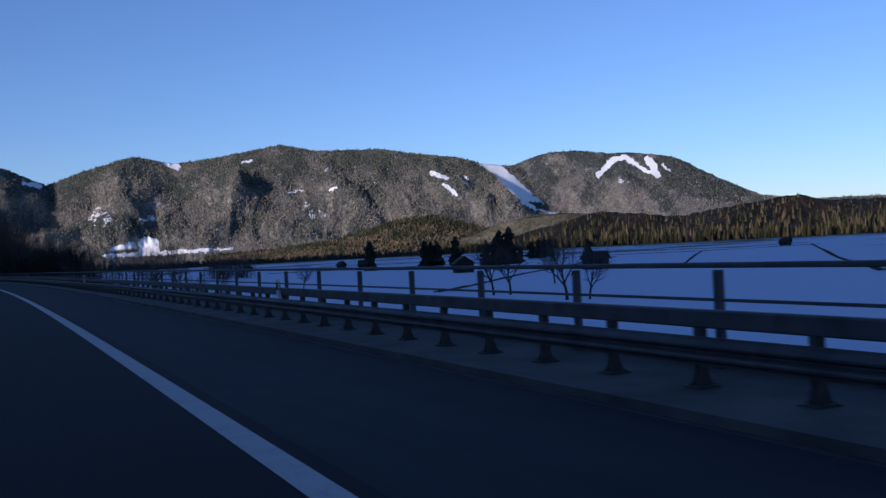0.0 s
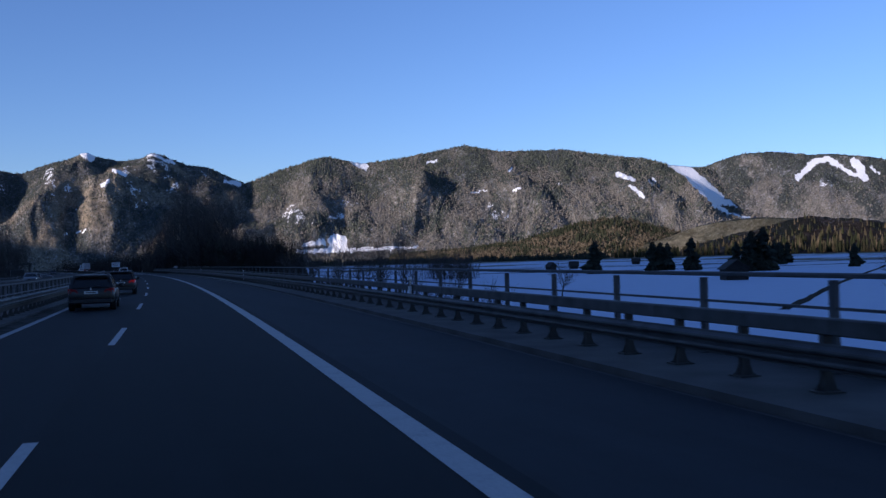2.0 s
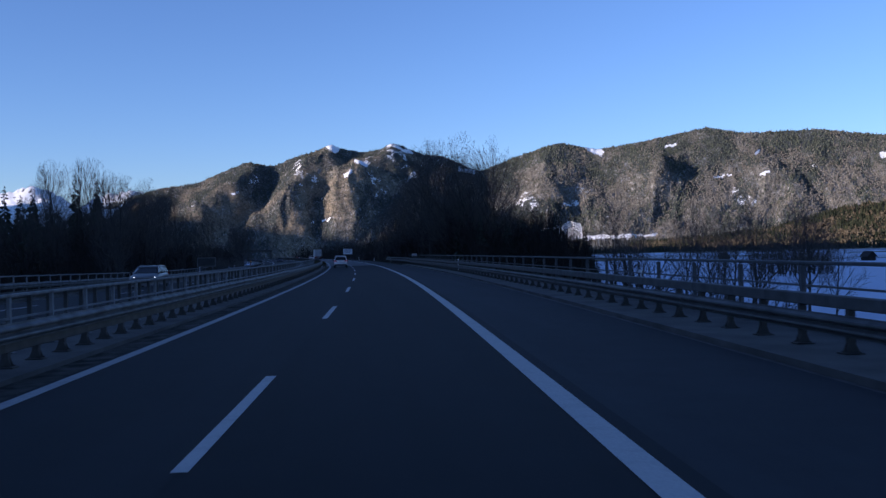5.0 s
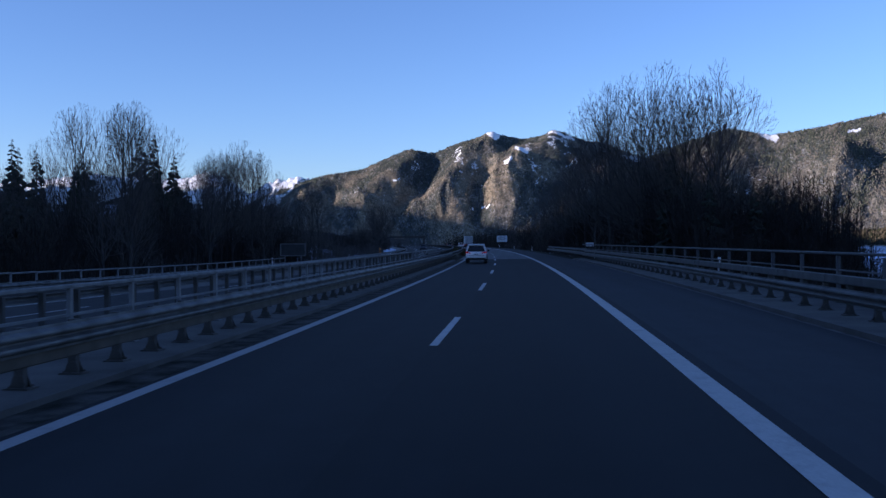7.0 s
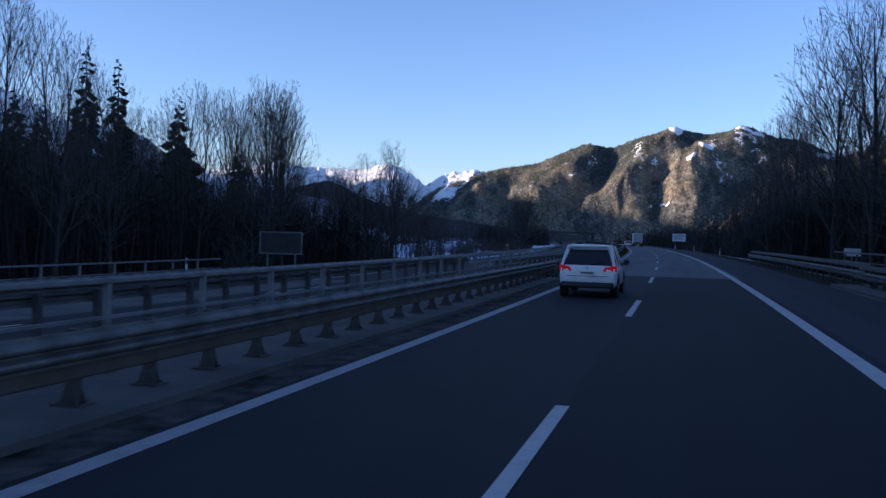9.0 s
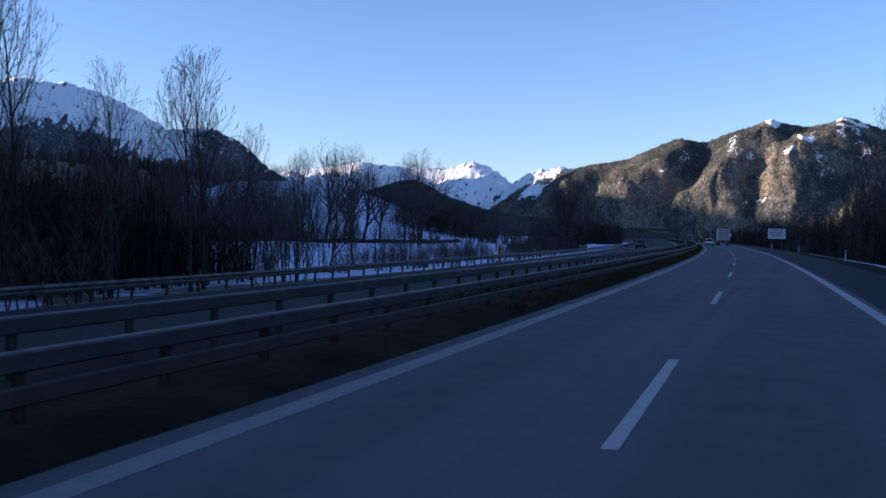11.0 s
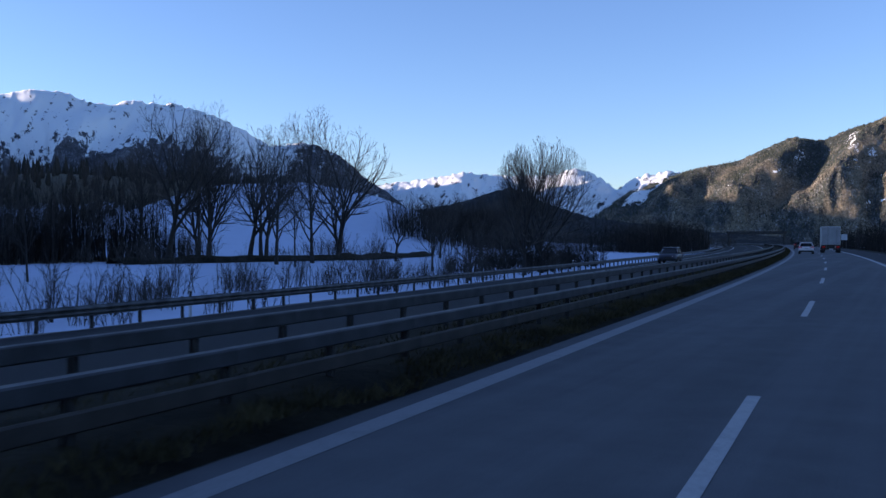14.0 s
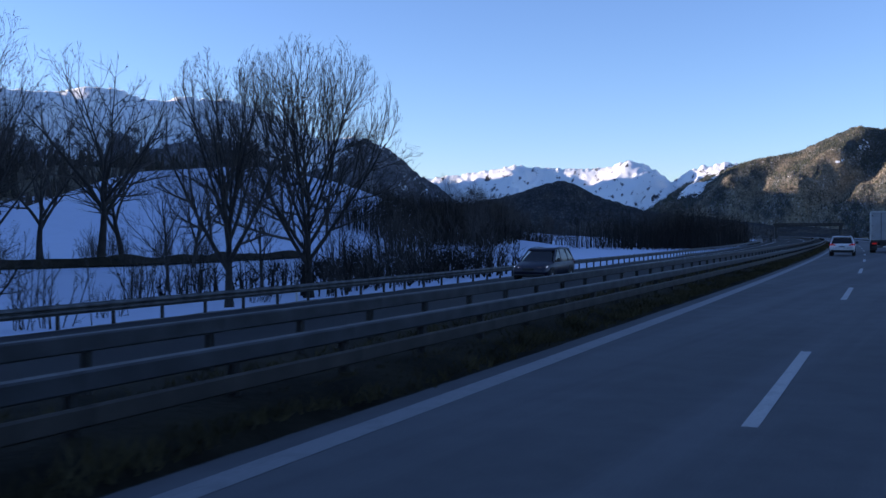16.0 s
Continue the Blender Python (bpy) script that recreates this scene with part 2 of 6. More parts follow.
MAT["rust"] = plain("dirty_steel", (0.10, 0.083, 0.066), (0.06, 0.05, 0.04), 1.2, 0.75, 0.3, 0.1, 50)
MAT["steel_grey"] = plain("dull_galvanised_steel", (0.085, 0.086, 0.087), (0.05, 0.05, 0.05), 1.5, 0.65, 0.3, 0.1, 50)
MAT["blades"] = plain("grass_blades", (0.115, 0.09, 0.042), (0.045, 0.038, 0.02), 1.2, 0.95, 0, 0, 30, 0.01, 0.0, 0.1)
MAT["rail"] = plain("painted_rail", (0.165, 0.172, 0.18), (0.10, 0.104, 0.108), 2.0, 0.6, 0.2, 0.1, 50)
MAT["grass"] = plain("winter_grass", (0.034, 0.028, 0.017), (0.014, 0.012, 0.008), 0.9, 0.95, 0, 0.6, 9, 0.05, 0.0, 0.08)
MAT["dirt_dark"] = plain("ditch_reeds", (0.045, 0.036, 0.025), (0.02, 0.017, 0.012), 0.5, 0.95, 0, 0.7, 6, 0.1, 0.0, 0.08)
MAT["dirt"] = plain("gritty_verge", (0.17, 0.162, 0.15), (0.075, 0.068, 0.06), 1.0, 0.95, 0, 0.7, 25, 0.03)
MAT["grit"] = plain("grit_and_moss", (0.085, 0.08, 0.072), (0.012, 0.014, 0.011), 1.9, 0.95, 0, 0.8, 22, 0.03, 0.0, 0.1)
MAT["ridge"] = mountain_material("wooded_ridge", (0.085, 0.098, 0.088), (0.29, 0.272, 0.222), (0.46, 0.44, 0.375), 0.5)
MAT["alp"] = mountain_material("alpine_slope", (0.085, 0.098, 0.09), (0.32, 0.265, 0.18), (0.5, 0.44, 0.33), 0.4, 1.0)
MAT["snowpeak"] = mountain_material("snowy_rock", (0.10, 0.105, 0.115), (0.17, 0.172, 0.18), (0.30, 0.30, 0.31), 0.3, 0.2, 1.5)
# paler and bluer than woodhill: distance haze put into the hill's tones
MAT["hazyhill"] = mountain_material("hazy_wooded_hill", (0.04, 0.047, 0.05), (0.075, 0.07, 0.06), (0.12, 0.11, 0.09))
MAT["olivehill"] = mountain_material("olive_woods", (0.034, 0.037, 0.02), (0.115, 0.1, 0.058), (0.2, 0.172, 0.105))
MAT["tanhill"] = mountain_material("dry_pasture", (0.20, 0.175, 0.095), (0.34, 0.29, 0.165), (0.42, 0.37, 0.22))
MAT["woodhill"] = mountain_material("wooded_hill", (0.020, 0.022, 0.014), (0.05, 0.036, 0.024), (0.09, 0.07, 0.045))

MAT["asphalt_pale"] = asphalt_material("asphalt_pale", (0.098, 0.101, 0.106), (0.131, 0.134, 0.139))
MAT["rail_dark"] = plain("dark_rail", (0.075, 0.08, 0.085), (0.045, 0.049, 0.054), 2.0, 0.6, 0.2, 0.1, 50)
MAT["bark"] = plain("bark", (0.045, 0.038, 0.032), (0.024, 0.02, 0.017), 2.5, 0.95, 0, 0.8, 22, 0.03)
# the twigs' material again, darker: the shade deep in the woods put into its colour
MAT["brush"] = plain("shaded_brush", (0.036, 0.031, 0.027), (0.021, 0.018, 0.016), 0.7, 0.95, 0, 0, 40, 0.01, 0.0, 0.1)
MAT["twig"] = plain("twigs", (0.085, 0.07, 0.058), (0.05, 0.042, 0.036), 0.7, 0.95, 0, 0)
MAT["needles"] = plain("needles", (0.020, 0.030, 0.015), (0.010, 0.016, 0.009), 0.6, 0.9, 0, 0)
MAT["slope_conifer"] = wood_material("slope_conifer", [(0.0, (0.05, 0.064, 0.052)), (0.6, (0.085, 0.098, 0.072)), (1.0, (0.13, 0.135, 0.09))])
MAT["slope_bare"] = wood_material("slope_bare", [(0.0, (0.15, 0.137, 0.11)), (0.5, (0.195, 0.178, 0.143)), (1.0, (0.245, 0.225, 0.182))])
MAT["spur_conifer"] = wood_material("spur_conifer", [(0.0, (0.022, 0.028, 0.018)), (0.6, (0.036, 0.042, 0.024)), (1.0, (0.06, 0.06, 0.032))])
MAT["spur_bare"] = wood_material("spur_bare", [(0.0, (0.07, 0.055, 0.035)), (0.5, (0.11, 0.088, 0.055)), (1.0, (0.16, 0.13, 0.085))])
MAT["brownwood"] = wood_material("brown_wood", [(0.0, (0.018, 0.024, 0.012)), (0.4, (0.04, 0.042, 0.02)), (0.7, (0.065, 0.054, 0.03)), (1.0, (0.105, 0.084, 0.05))])
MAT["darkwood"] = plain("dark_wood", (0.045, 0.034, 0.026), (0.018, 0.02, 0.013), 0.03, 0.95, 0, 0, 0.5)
MAT["timber"] = plain("weathered_timber", (0.022, 0.018, 0.015), (0.013, 0.011, 0.009), 1.5, 0.9, 0, 0.5, 15, 0.03)
MAT["timber_dark"] = plain("dark_timber", (0.03, 0.024, 0.02), (0.018, 0.014, 0.012), 1.5, 0.9, 0, 0.4, 15)
MAT["shingle"] = plain("roof_shingle", (0.026, 0.023, 0.021), (0.016, 0.014, 0.013), 2.0, 0.9, 0, 0.6, 10, 0.03)
MAT["white_plastic"] = plain("white_plastic", (0.75, 0.75, 0.74), (0.6, 0.6, 0.59), 5, 0.5, 0, 0.05)
MAT["black_plastic"] = plain("black_plastic", (0.018, 0.018, 0.02), (0.012, 0.012, 0.013), 5, 0.55, 0, 0.1)
MAT["orange"] = plain("orange_paint", (0.75, 0.24, 0.03), (0.6, 0.18, 0.02), 3, 0.5, 0, 0.05)
MAT["sign_white"] = plain("sign_white", (0.62, 0.64, 0.66), (0.5, 0.52, 0.54), 1.5, 0.5, 0, 0.03)
MAT["dark_panel"] = plain("dark_panel", (0.03, 0.032, 0.035), (0.02, 0.021, 0.023), 1.5, 0.6, 0.2, 0.05)
MAT["rubber"] = plain("rubber", (0.015, 0.015, 0.016), (0.022, 0.021, 0.02), 6, 0.85, 0, 0.3, 60)
MAT["silver"] = plain("alloy", (0.55, 0.56, 0.58), (0.42, 0.43, 0.45), 6, 0.35, 0.8, 0.03)
MAT["plate"] = plain("number_plate", (0.7, 0.7, 0.68), (0.6, 0.6, 0.58), 8, 0.5, 0, 0.02)
MAT["tail"] = plain("red_lens", (0.35, 0.02, 0.02), (0.25, 0.012, 0.012), 8, 0.25, 0, 0.05)
MAT["head"] = plain("clear_lens", (0.6, 0.62, 0.65), (0.4, 0.42, 0.45), 8, 0.2, 0.3, 0.05)
for nm, col, st in (("tail_lit", (1.0, 0.02, 0.015), 0.07), ("head_lit", (1.0, 0.95, 0.85), 10.0)):
    MAT[nm] = (MAT["tail"] if nm == "tail_lit" else MAT["head"]).copy()
    pb = MAT[nm].node_tree.nodes["Principled BSDF"]
    pb.inputs["Emission Color"].default_value, pb.inputs["Emission Strength"].default_value = (*col, 1), st
MAT["car_glass"] = plain("tinted_glass", (0.012, 0.013, 0.015), (0.008, 0.009, 0.01), 2, 0.2, 0, 0, 10)
for nm, c, r in (("white_paint", (0.72, 0.73, 0.74), 0.4), ("dark_paint", (0.017, 0.018, 0.021), 0.38), ("black_paint", (0.008, 0.008, 0.009), 0.36), ("blue_paint", (0.007, 0.011, 0.028), 0.4), ("silver_paint", (0.11, 0.113, 0.118), 0.4), ("truck_white", (0.52, 0.52, 0.5), 0.6), ("truck_grey", (0.36, 0.37, 0.38), 0.6)):
    MAT[nm] = plain(nm, c, tuple(v * 0.82 for v in c), 0.9, r, 0.0, 0.02, 120, 0.002, 0.5 if nm in ("white_paint", "silver_paint") else 0.0)


# ---- ground ----
def hill(x, y, cx, cy, rx, ry, h, turn=0.0):
    c, s = math.cos(radians(turn)), math.sin(radians(turn))
    u, w = ((x - cx) * c + (y - cy) * s) / rx, (-(x - cx) * s + (y - cy) * c) / ry
    return h * math.exp(-(u * u + w * w) ** 1.3)


def snow_hill(x, y):
    return hill(x, y, -172, 548, 56, 60, 21.5, 37)


def wood_hill(x, y):
    return hill(x, y, -500, 750, 215, 150, 48, 30)


def land(s, d, x, y):
    """Height of the land and how bare it is of snow."""
    right = d < 7
    gap = -d - 7.5 if right else d - 24.5                      # metres outside the road
    on_bank = smooth(150, 215, s)                              # the bridge ends, the bank begins
    low_r = -5.5 + 3.4 * smooth(180, 330, s) * (1 - smooth(60, 140, -d))
    low_l = -5.0 + 3.4 * smooth(150, 300, s)
    low = low_r if right else low_l
    if not right:
        low += 1.1 * smooth(48, 62, d) * smooth(330, 370, s) * (1 - smooth(460, 520, s))
    z = low
    if gap < 14:
        top = (-0.35 if right else -0.45 + lean(s, 24))
        z = low + (top - low) * on_bank * (1 - smooth(0.0, 9.0, gap))
        if gap < 0:
            z = low + (min(-0.5, lean(s, d) - 0.5) - low) * on_bank
    r = math.hypot(x, y - 200)
    z += 0.5 * noise.noise(Vector((x * 0.012, y * 0.012, 0.3))) * smooth(20, 70, abs(d - 8))
    z += snow_hill(x, y)              # snow hill behind the row of trees
    z += wood_hill(x, y)               # wooded hill behind it
    z -= 6 * smooth(1600, 3000, r)
    bare = 0.06
    bare += 0.55 * math.exp(-((gap - 3) / 4.0) ** 2) * on_bank * (1.0 if right else 0.75)
    bare += (0.4 * smooth(220, 520, r) + 0.62 * noise.noise(Vector((x * 0.02 - y * 0.012, x * 0.0025 + y * 0.004, 6.0))) * smooth(110, 260, r)) * (1 if right else 0.3)
    bare += 0.55 * smooth(900, 1300, r)
    if not right:
        bare += 0.9 * smooth(310, 325, s) * (1 - smooth(425, 440, s)) * smooth(78, 86, d) * (1 - smooth(140, 160, d))
        bare -= 0.12 * smooth(300, 340, s)
        bare += 0.6 * math.exp(-((d - 45) / 14.0) ** 2) * smooth(190, 225, s) * (1 - smooth(300, 330, s))
        bare += 1.2 * wood_hill(x, y) / 48
    else:
        bare += 0.6 * math.exp(-((d + 18) / 9.0) ** 2) * smooth(170, 230, s) * (1 - smooth(290, 330, s))
    return z, bare


def ground():
    near = [0, 4, 7, 8, 9.5, 11, 13, 15, 17, 20, 24, 28, 33, 39, 46, 54, 63, 74, 88, 105, 125, 150, 180, 215, 255, 300, 350, 410, 480, 560, 660, 780, 930, 1100, 1350, 1700, 2200, 3000, 4000, 4900]
    ds = [-v for v in reversed(near[2:])] + [-4, 0, 7, 12, 18, 24.5] + [24.5 + v - 7 for v in near[3:]]
    ss = [-4400, -3000, -2000, -1300, -900, -650, -480] + list(np.arange(-400, 701, 9.0)) + [730, 770, 820, 880, 950, 1030, 1120, 1250, 1450, 1700, 2100, 2700, 3500, 4300, 4900]
    v, bare = [], []
    for s in ss:
        for d in ds:
            p = at(s, d)
            w = smooth(150, 1500, abs(d))
            if w > 0:
                c = at(s, 0)
                h = heading(s)
                n = Vector((-math.cos(h), -math.sin(h), 0)).lerp(Vector((-1, 0, 0)), w).normalized()
                p = c + n * d
            z, b = land(s, d, p.x, p.y)
            v.append((p.x, p.y, z))
            bare.append(b)
    m = len(ds)
    f = [(i * m + j, i * m + j + 1, (i + 1) * m + j + 1, (i + 1) * m + j) for i in range(len(ss) - 1) for j in range(m - 1)]
    b = Build()
    b.v, b.f = v, [q[::-1] for q in f]
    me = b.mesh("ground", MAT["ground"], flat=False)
    a = me.attributes.new("bare", "FLOAT", "POINT")
    a.data.foreach_set("value", bare)
    return tagged(new("ground", me), "snow-covered valley meadow with bare brown grass patches", "ground", kind="structure")


ground()


# ---- mountains ----
def crag(a, u, lines):
    """Height of the named spurs at a, u: each a list of az, u points from the crest down, its height and its half width."""
    h = 0.0
    for pts, high, wide in lines:
        for (a0, u0), (a1, u1) in zip(pts, pts[1:]):
            if u1 <= u <= u0:
                c = a0 + (a1 - a0) * (u0 - u) / (u0 - u1)
                h = max(h, high * smooth(0.0, 1.0, 1 - abs(a - c) / wide) * smooth(pts[-1][1], pts[-1][1] + 0.25, u))
    return h


def mountain(name, label, crest, rc, rb, material, seed, spur=0.16, snow=None, low=-8.0, jag=0.04, power=1.2, rings=44, step=0.1, slant=0.0, lines=(), woods=None):
    """A mountain face seen from the valley: crest gives its outline as degrees left of +y and degrees above the horizon,
    rc and rb the distance of the crest and of the foot from the valley's middle. snow(az, el, up) gives the snow's cover;
    spurs and gullies run down the face, slanting by slant degrees; lines are single spurs; woods says how many trees grow on it."""
    az0, az1 = crest[0][0], crest[-1][0]
    az = np.arange(min(az0, az1), max(az0, az1) + step, step)
    order = sorted(crest)
    el = np.interp(az, [a for a, e in order], [e for a, e in order])
    kernel = np.exp(-0.5 * (np.arange(-8, 9) * step / 0.28) ** 2)
    el = np.convolve(np.pad(el, 8, "edge"), kernel / kernel.sum(), "valid")
    v, cover, conifer, spot = [], [], [], []
    back = [1.03, 1.06]
    us = list((np.arange(rings) / (rings - 1.0))) + back
    for a, e in zip(az, el):
        top = rc * math.tan(radians(e))
        rugged = rc * radians(jag) * (noise.noise(Vector((a * 2.6, seed, 0))) + 0.8 * noise.noise(Vector((a * 4.2, seed, 3))) + 0.7 * noise.noise(Vector((a * 5.5, seed, 5))))
        ra = radians(a)
        for u in us:
            r = rb + (rc - rb) * u
            if u <= 1:
                wa = a + slant * (1 - u) + 1.5 * noise.noise(Vector((a * 0.3, u * 2.2, seed + 7))) + 0.4 * noise.noise(Vector((a * 1.1, u * 5.0, seed + 2)))
                n1 = 1 - 2 * math.sqrt(noise.noise(Vector((wa * 0.2, u * 1.0, seed))) ** 2 + 0.012)
                n2 = 1 - 2 * math.sqrt(noise.noise(Vector((wa * 0.5, u * 2.6, seed + 11))) ** 2 + 0.010)
                n3 = 1 - 2 * math.sqrt(noise.noise(Vector((wa * 1.4, u * 7.0, seed + 23))) ** 2 + 0.008)
                n4 = noise.noise(Vector((a * 3.4, u * 34.0, seed + 31)))
                fade = min(1.0, 5.0 * u) * (1 - u ** 3)
                z = low + (top - low) * (u ** power) + top * spur * fade * (n1 - 0.35 + 0.5 * (n2 - 0.3) + 0.17 * (n3 - 0.3) + 0.04 * n4)
                z += crag(a + 0.5 * (wa - a - slant * (1 - u)), u, lines) * fade
                z = min(z, (top + 2) * r / rc) + rugged * smooth(0.93, 1.0, u)
            else:
                z = (top + rugged) * (1 - (u - 1) * 6)
            v.append((-math.sin(ra) * r, 200 + math.cos(ra) * r, z))
            spot.append((ra * rc, z * 0.85, (r - rb) * 0.2))
            el_here = math.degrees(math.atan2(z, r))
            cover.append(snow(a, el_here, u) if snow else 0.0)
            conifer.append(0.12 + 0.55 * smooth(0.5, 0.95, u) + 0.95 * noise.noise(Vector((a * 0.5, u * 5.0, seed + 40))) + 0.5 * noise.noise(Vector((a * 1.7, u * 9.0, seed + 41))))
    m = len(us)
    f = [(i * m + j, i * m + j + 1, (i + 1) * m + j + 1, (i + 1) * m + j) for i in range(len(az) - 1) for j in range(m - 1)]
    b = Build()
    b.v, b.f = v, f
    me = b.mesh(name, material, flat=False)
    t = me.attributes.new("snow", "FLOAT", "POINT")
    t.data.foreach_set("value", cover)
    t = me.attributes.new("conifer", "FLOAT", "POINT")
    t.data.foreach_set("value", conifer)
    t = me.attributes.new("face", "FLOAT_VECTOR", "POINT")
    t.data.foreach_set("vector", np.array(spot, dtype=np.float32).ravel())
    tagged(new(name, me), label, "mountain", kind="structure")
    if woods:
        slope_woods(np.array(v).reshape(len(az), m, 3), np.array(cover).reshape(len(az), m), np.array(conifer).reshape(len(az), m), rings, *woods)


def slope_woods(grid, cover, conifer, rings, count, tall, seed, dark_mat="slope_conifer", pale_mat="slope_bare"):
    """The trees on a mountain face, past counting: dark conifers and pale leafless crowns, none on the clearings."""
    gen = np.random.RandomState(seed)
    ia, iu = gen.rand(count) * (grid.shape[0] - 1.001), (gen.rand(count) ** 0.8) * (rings - 1.001)
    i, j = ia.astype(int), iu.astype(int)
    fa, fu = (ia - i), (iu - j)
    def blend(g):
        w = [(1 - fa) * (1 - fu), fa * (1 - fu), (1 - fa) * fu, fa * fu]
        if g.ndim == 3:
            w = [x[:, None] for x in w]
        return g[i, j] * w[0] + g[i + 1, j] * w[1] + g[i, j + 1] * w[2] + g[i + 1, j + 1] * w[3]
    p, c, k = blend(grid), blend(cover), blend(conifer)
    keep = c + gen.rand(count) * 0.25 < 0.55
    dark = k + gen.randn(count) * 0.35 > 0.32
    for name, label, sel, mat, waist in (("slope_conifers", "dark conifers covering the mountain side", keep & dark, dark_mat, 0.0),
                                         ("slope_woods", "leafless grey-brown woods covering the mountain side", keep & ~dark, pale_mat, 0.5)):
        q = p[sel]
        n = len(q)
        h = tall * (0.55 + 0.75 * gen.rand(n)) * (1.0 - 0.5 * waist)
        spin = gen.rand(n) * math.tau
        vs = np.zeros((n, 6, 3))
        for s in range(4):
            reach = h * (0.26 + 0.3 * waist) * (0.7 + 0.6 * gen.rand(n))
            vs[:, s] = q + np.stack([np.cos(spin + s * 1.571) * reach, np.sin(spin + s * 1.571) * reach, waist * h * (0.75 + 0.5 * gen.rand(n))], 1)
        vs[:, 4] = q + np.stack([0 * h, 0 * h, h], 1)
        vs[:, 5] = q
        tris = [(s, (s + 1) % 4, 4) for s in range(4)] + ([((s + 1) % 4, s, 5) for s in range(4)] if waist else [])
        me = bpy.data.meshes.new(name)
        me.from_pydata(vs.reshape(-1, 3).tolist(), [], (np.arange(n)[:, None, None] * 6 + np.array(tris)[None]).reshape(-1, 3).tolist())
        me.materials.append(MAT[mat])
        tagged(new(name, me), label, "forest", kind="stuff")


def clearing(a, e, shapes):
    """1 inside the cleared runs and meadows, falling to 0 outside; each shape is az, el, az, el, half width at both ends."""
    best = 0.0
    a, e = a + 0.12 * noise.noise(Vector((a * 2.6, e * 3.2, 3.0))) + 0.07 * noise.noise(Vector((a * 7.0, e * 8.0, 8.0))), e + 0.08 * noise.noise(Vector((a * 2.9, e * 3.6, 9.0))) + 0.06 * noise.noise(Vector((a * 8.0, e * 9.0, 5.0)))
    for a0, e0, a1, e1, w0, w1 in shapes:
        dx, dy = a1 - a0, e1 - e0
        t = min(1.0, max(0.0, ((a - a0) * dx + (e - e0) * dy) / (dx * dx + dy * dy + 1e-9)))
        dist = math.hypot(a - a0 - dx * t, e - e0 - dy * t)
        w = w0 + (w1 - w0) * t
        best = max(best, 1 - smooth(w * 0.8, w * 1.15, dist))
    return best


RIDGE_CREST = [(-4.5, 1.0), (-5.8, 2.6), (-7.3, 4.17), (-8.5, 5.03), (-10.8, 5.90), (-13.5, 6.68), (-15.8, 6.18), (-18.0, 6.42), (-20.2, 6.80), (-22.5, 7.19), (-24.5, 6.73),
               (-28.8, 6.67), (-31.3, 6.21), (-33.7, 5.91), (-35.2, 5.41), (-37.4, 5.13), (-40.0, 3.35), (-42.2, 2.06), (-45, 1.2)]
BACK_CREST = [(-32, 3.0), (-35, 4.6), (-37.3, 5.21), (-39.2, 5.81), (-41.3, 5.88), (-43.4, 5.52), (-44.5, 5.52), (-47.2, 5.07), (-49.5, 3.75), (-52.2, 2.36), (-54.9, 1.94), (-59.1, 1.87), (-66, 2.0), (-80, 2.4), (-100, 2.0)]
TWIN_CREST = [(17.6, 1.6), (16.2, 2.5), (14.3, 3.25), (11.5, 4.19), (9.1, 4.55), (7.4, 5.32), (6.0, 5.86), (4.5, 5.56), (3.0, 6.19), (1.5, 6.6), (0.9, 6.98), (0.2, 6.6), (-1.1, 6.42), (-2.2, 6.55), (-3.0, 6.97),
              (-5.1, 6.13), (-6.2, 6.11), (-7.0, 5.66), (-8.4, 5.08), (-10, 4.2), (-12, 3.0)]
FAR_CREST = [(34, 3.0), (29, 3.6), (26.2, 3.97), (25.2, 4.23), (23.7, 4.04), (20.4, 3.88), (19.2, 4.1), (18.4, 4.42), (17.6, 4.15), (16.8, 3.81), (16.0, 2.98), (14.6, 3.92), (13.6, 3.95), (12.7, 4.22), (12.1, 3.85), (10, 3.2)]
BEYOND_CREST = [(178, 6.5), (160, 9.5), (145, 10.8), (130, 10.9), (112, 11.0), (95, 10.6), (80, 9.8), (68, 9.3), (60, 8.6), (57, 8.3)]
LEFT_CREST = [(64, 8.9), (60, 8.6), (54.2, 8.15), (51.3, 8.1), (50.0, 8.45), (48.2, 8.5), (46.8, 7.92), (45.6, 7.8), (44.5, 8.18), (43.2, 7.95), (42.0, 8.02),
              (39.7, 7.45), (36.6, 5.7), (35.0, 5.9), (33.9, 5.9), (32.1, 4.9), (30.7, 3.6), (28.8, 2.6), (26, 1.2)]
RUNS = [(-35.3, 5.45, -36.3, 4.95, 0.2, 0.36), (-36.3, 4.95, -37.3, 4.0, 0.36, 0.38), (-37.3, 4.0, -38.2, 3.2, 0.38, 0.34), (-38.2, 3.1, -39.4, 2.78, 0.25, 0.18), (-39.4, 2.9, -40.45, 2.85, 0.13, 0.17),
        (-40.3, 2.8, -40.8, 2.5, 0.1, 0.06), (-38.0, 2.85, -38.9, 2.35, 0.12, 0.06), (-38.9, 2.3, -40.0, 1.95, 0.07, 0.08), (-39.2, 3.3, -40.0, 3.3, 0.13, 0.06), (-32.2, 5.0, -33.2, 4.6, 0.16, 0.13), (-33.0, 4.25, -33.8, 3.55, 0.1, 0.14)]
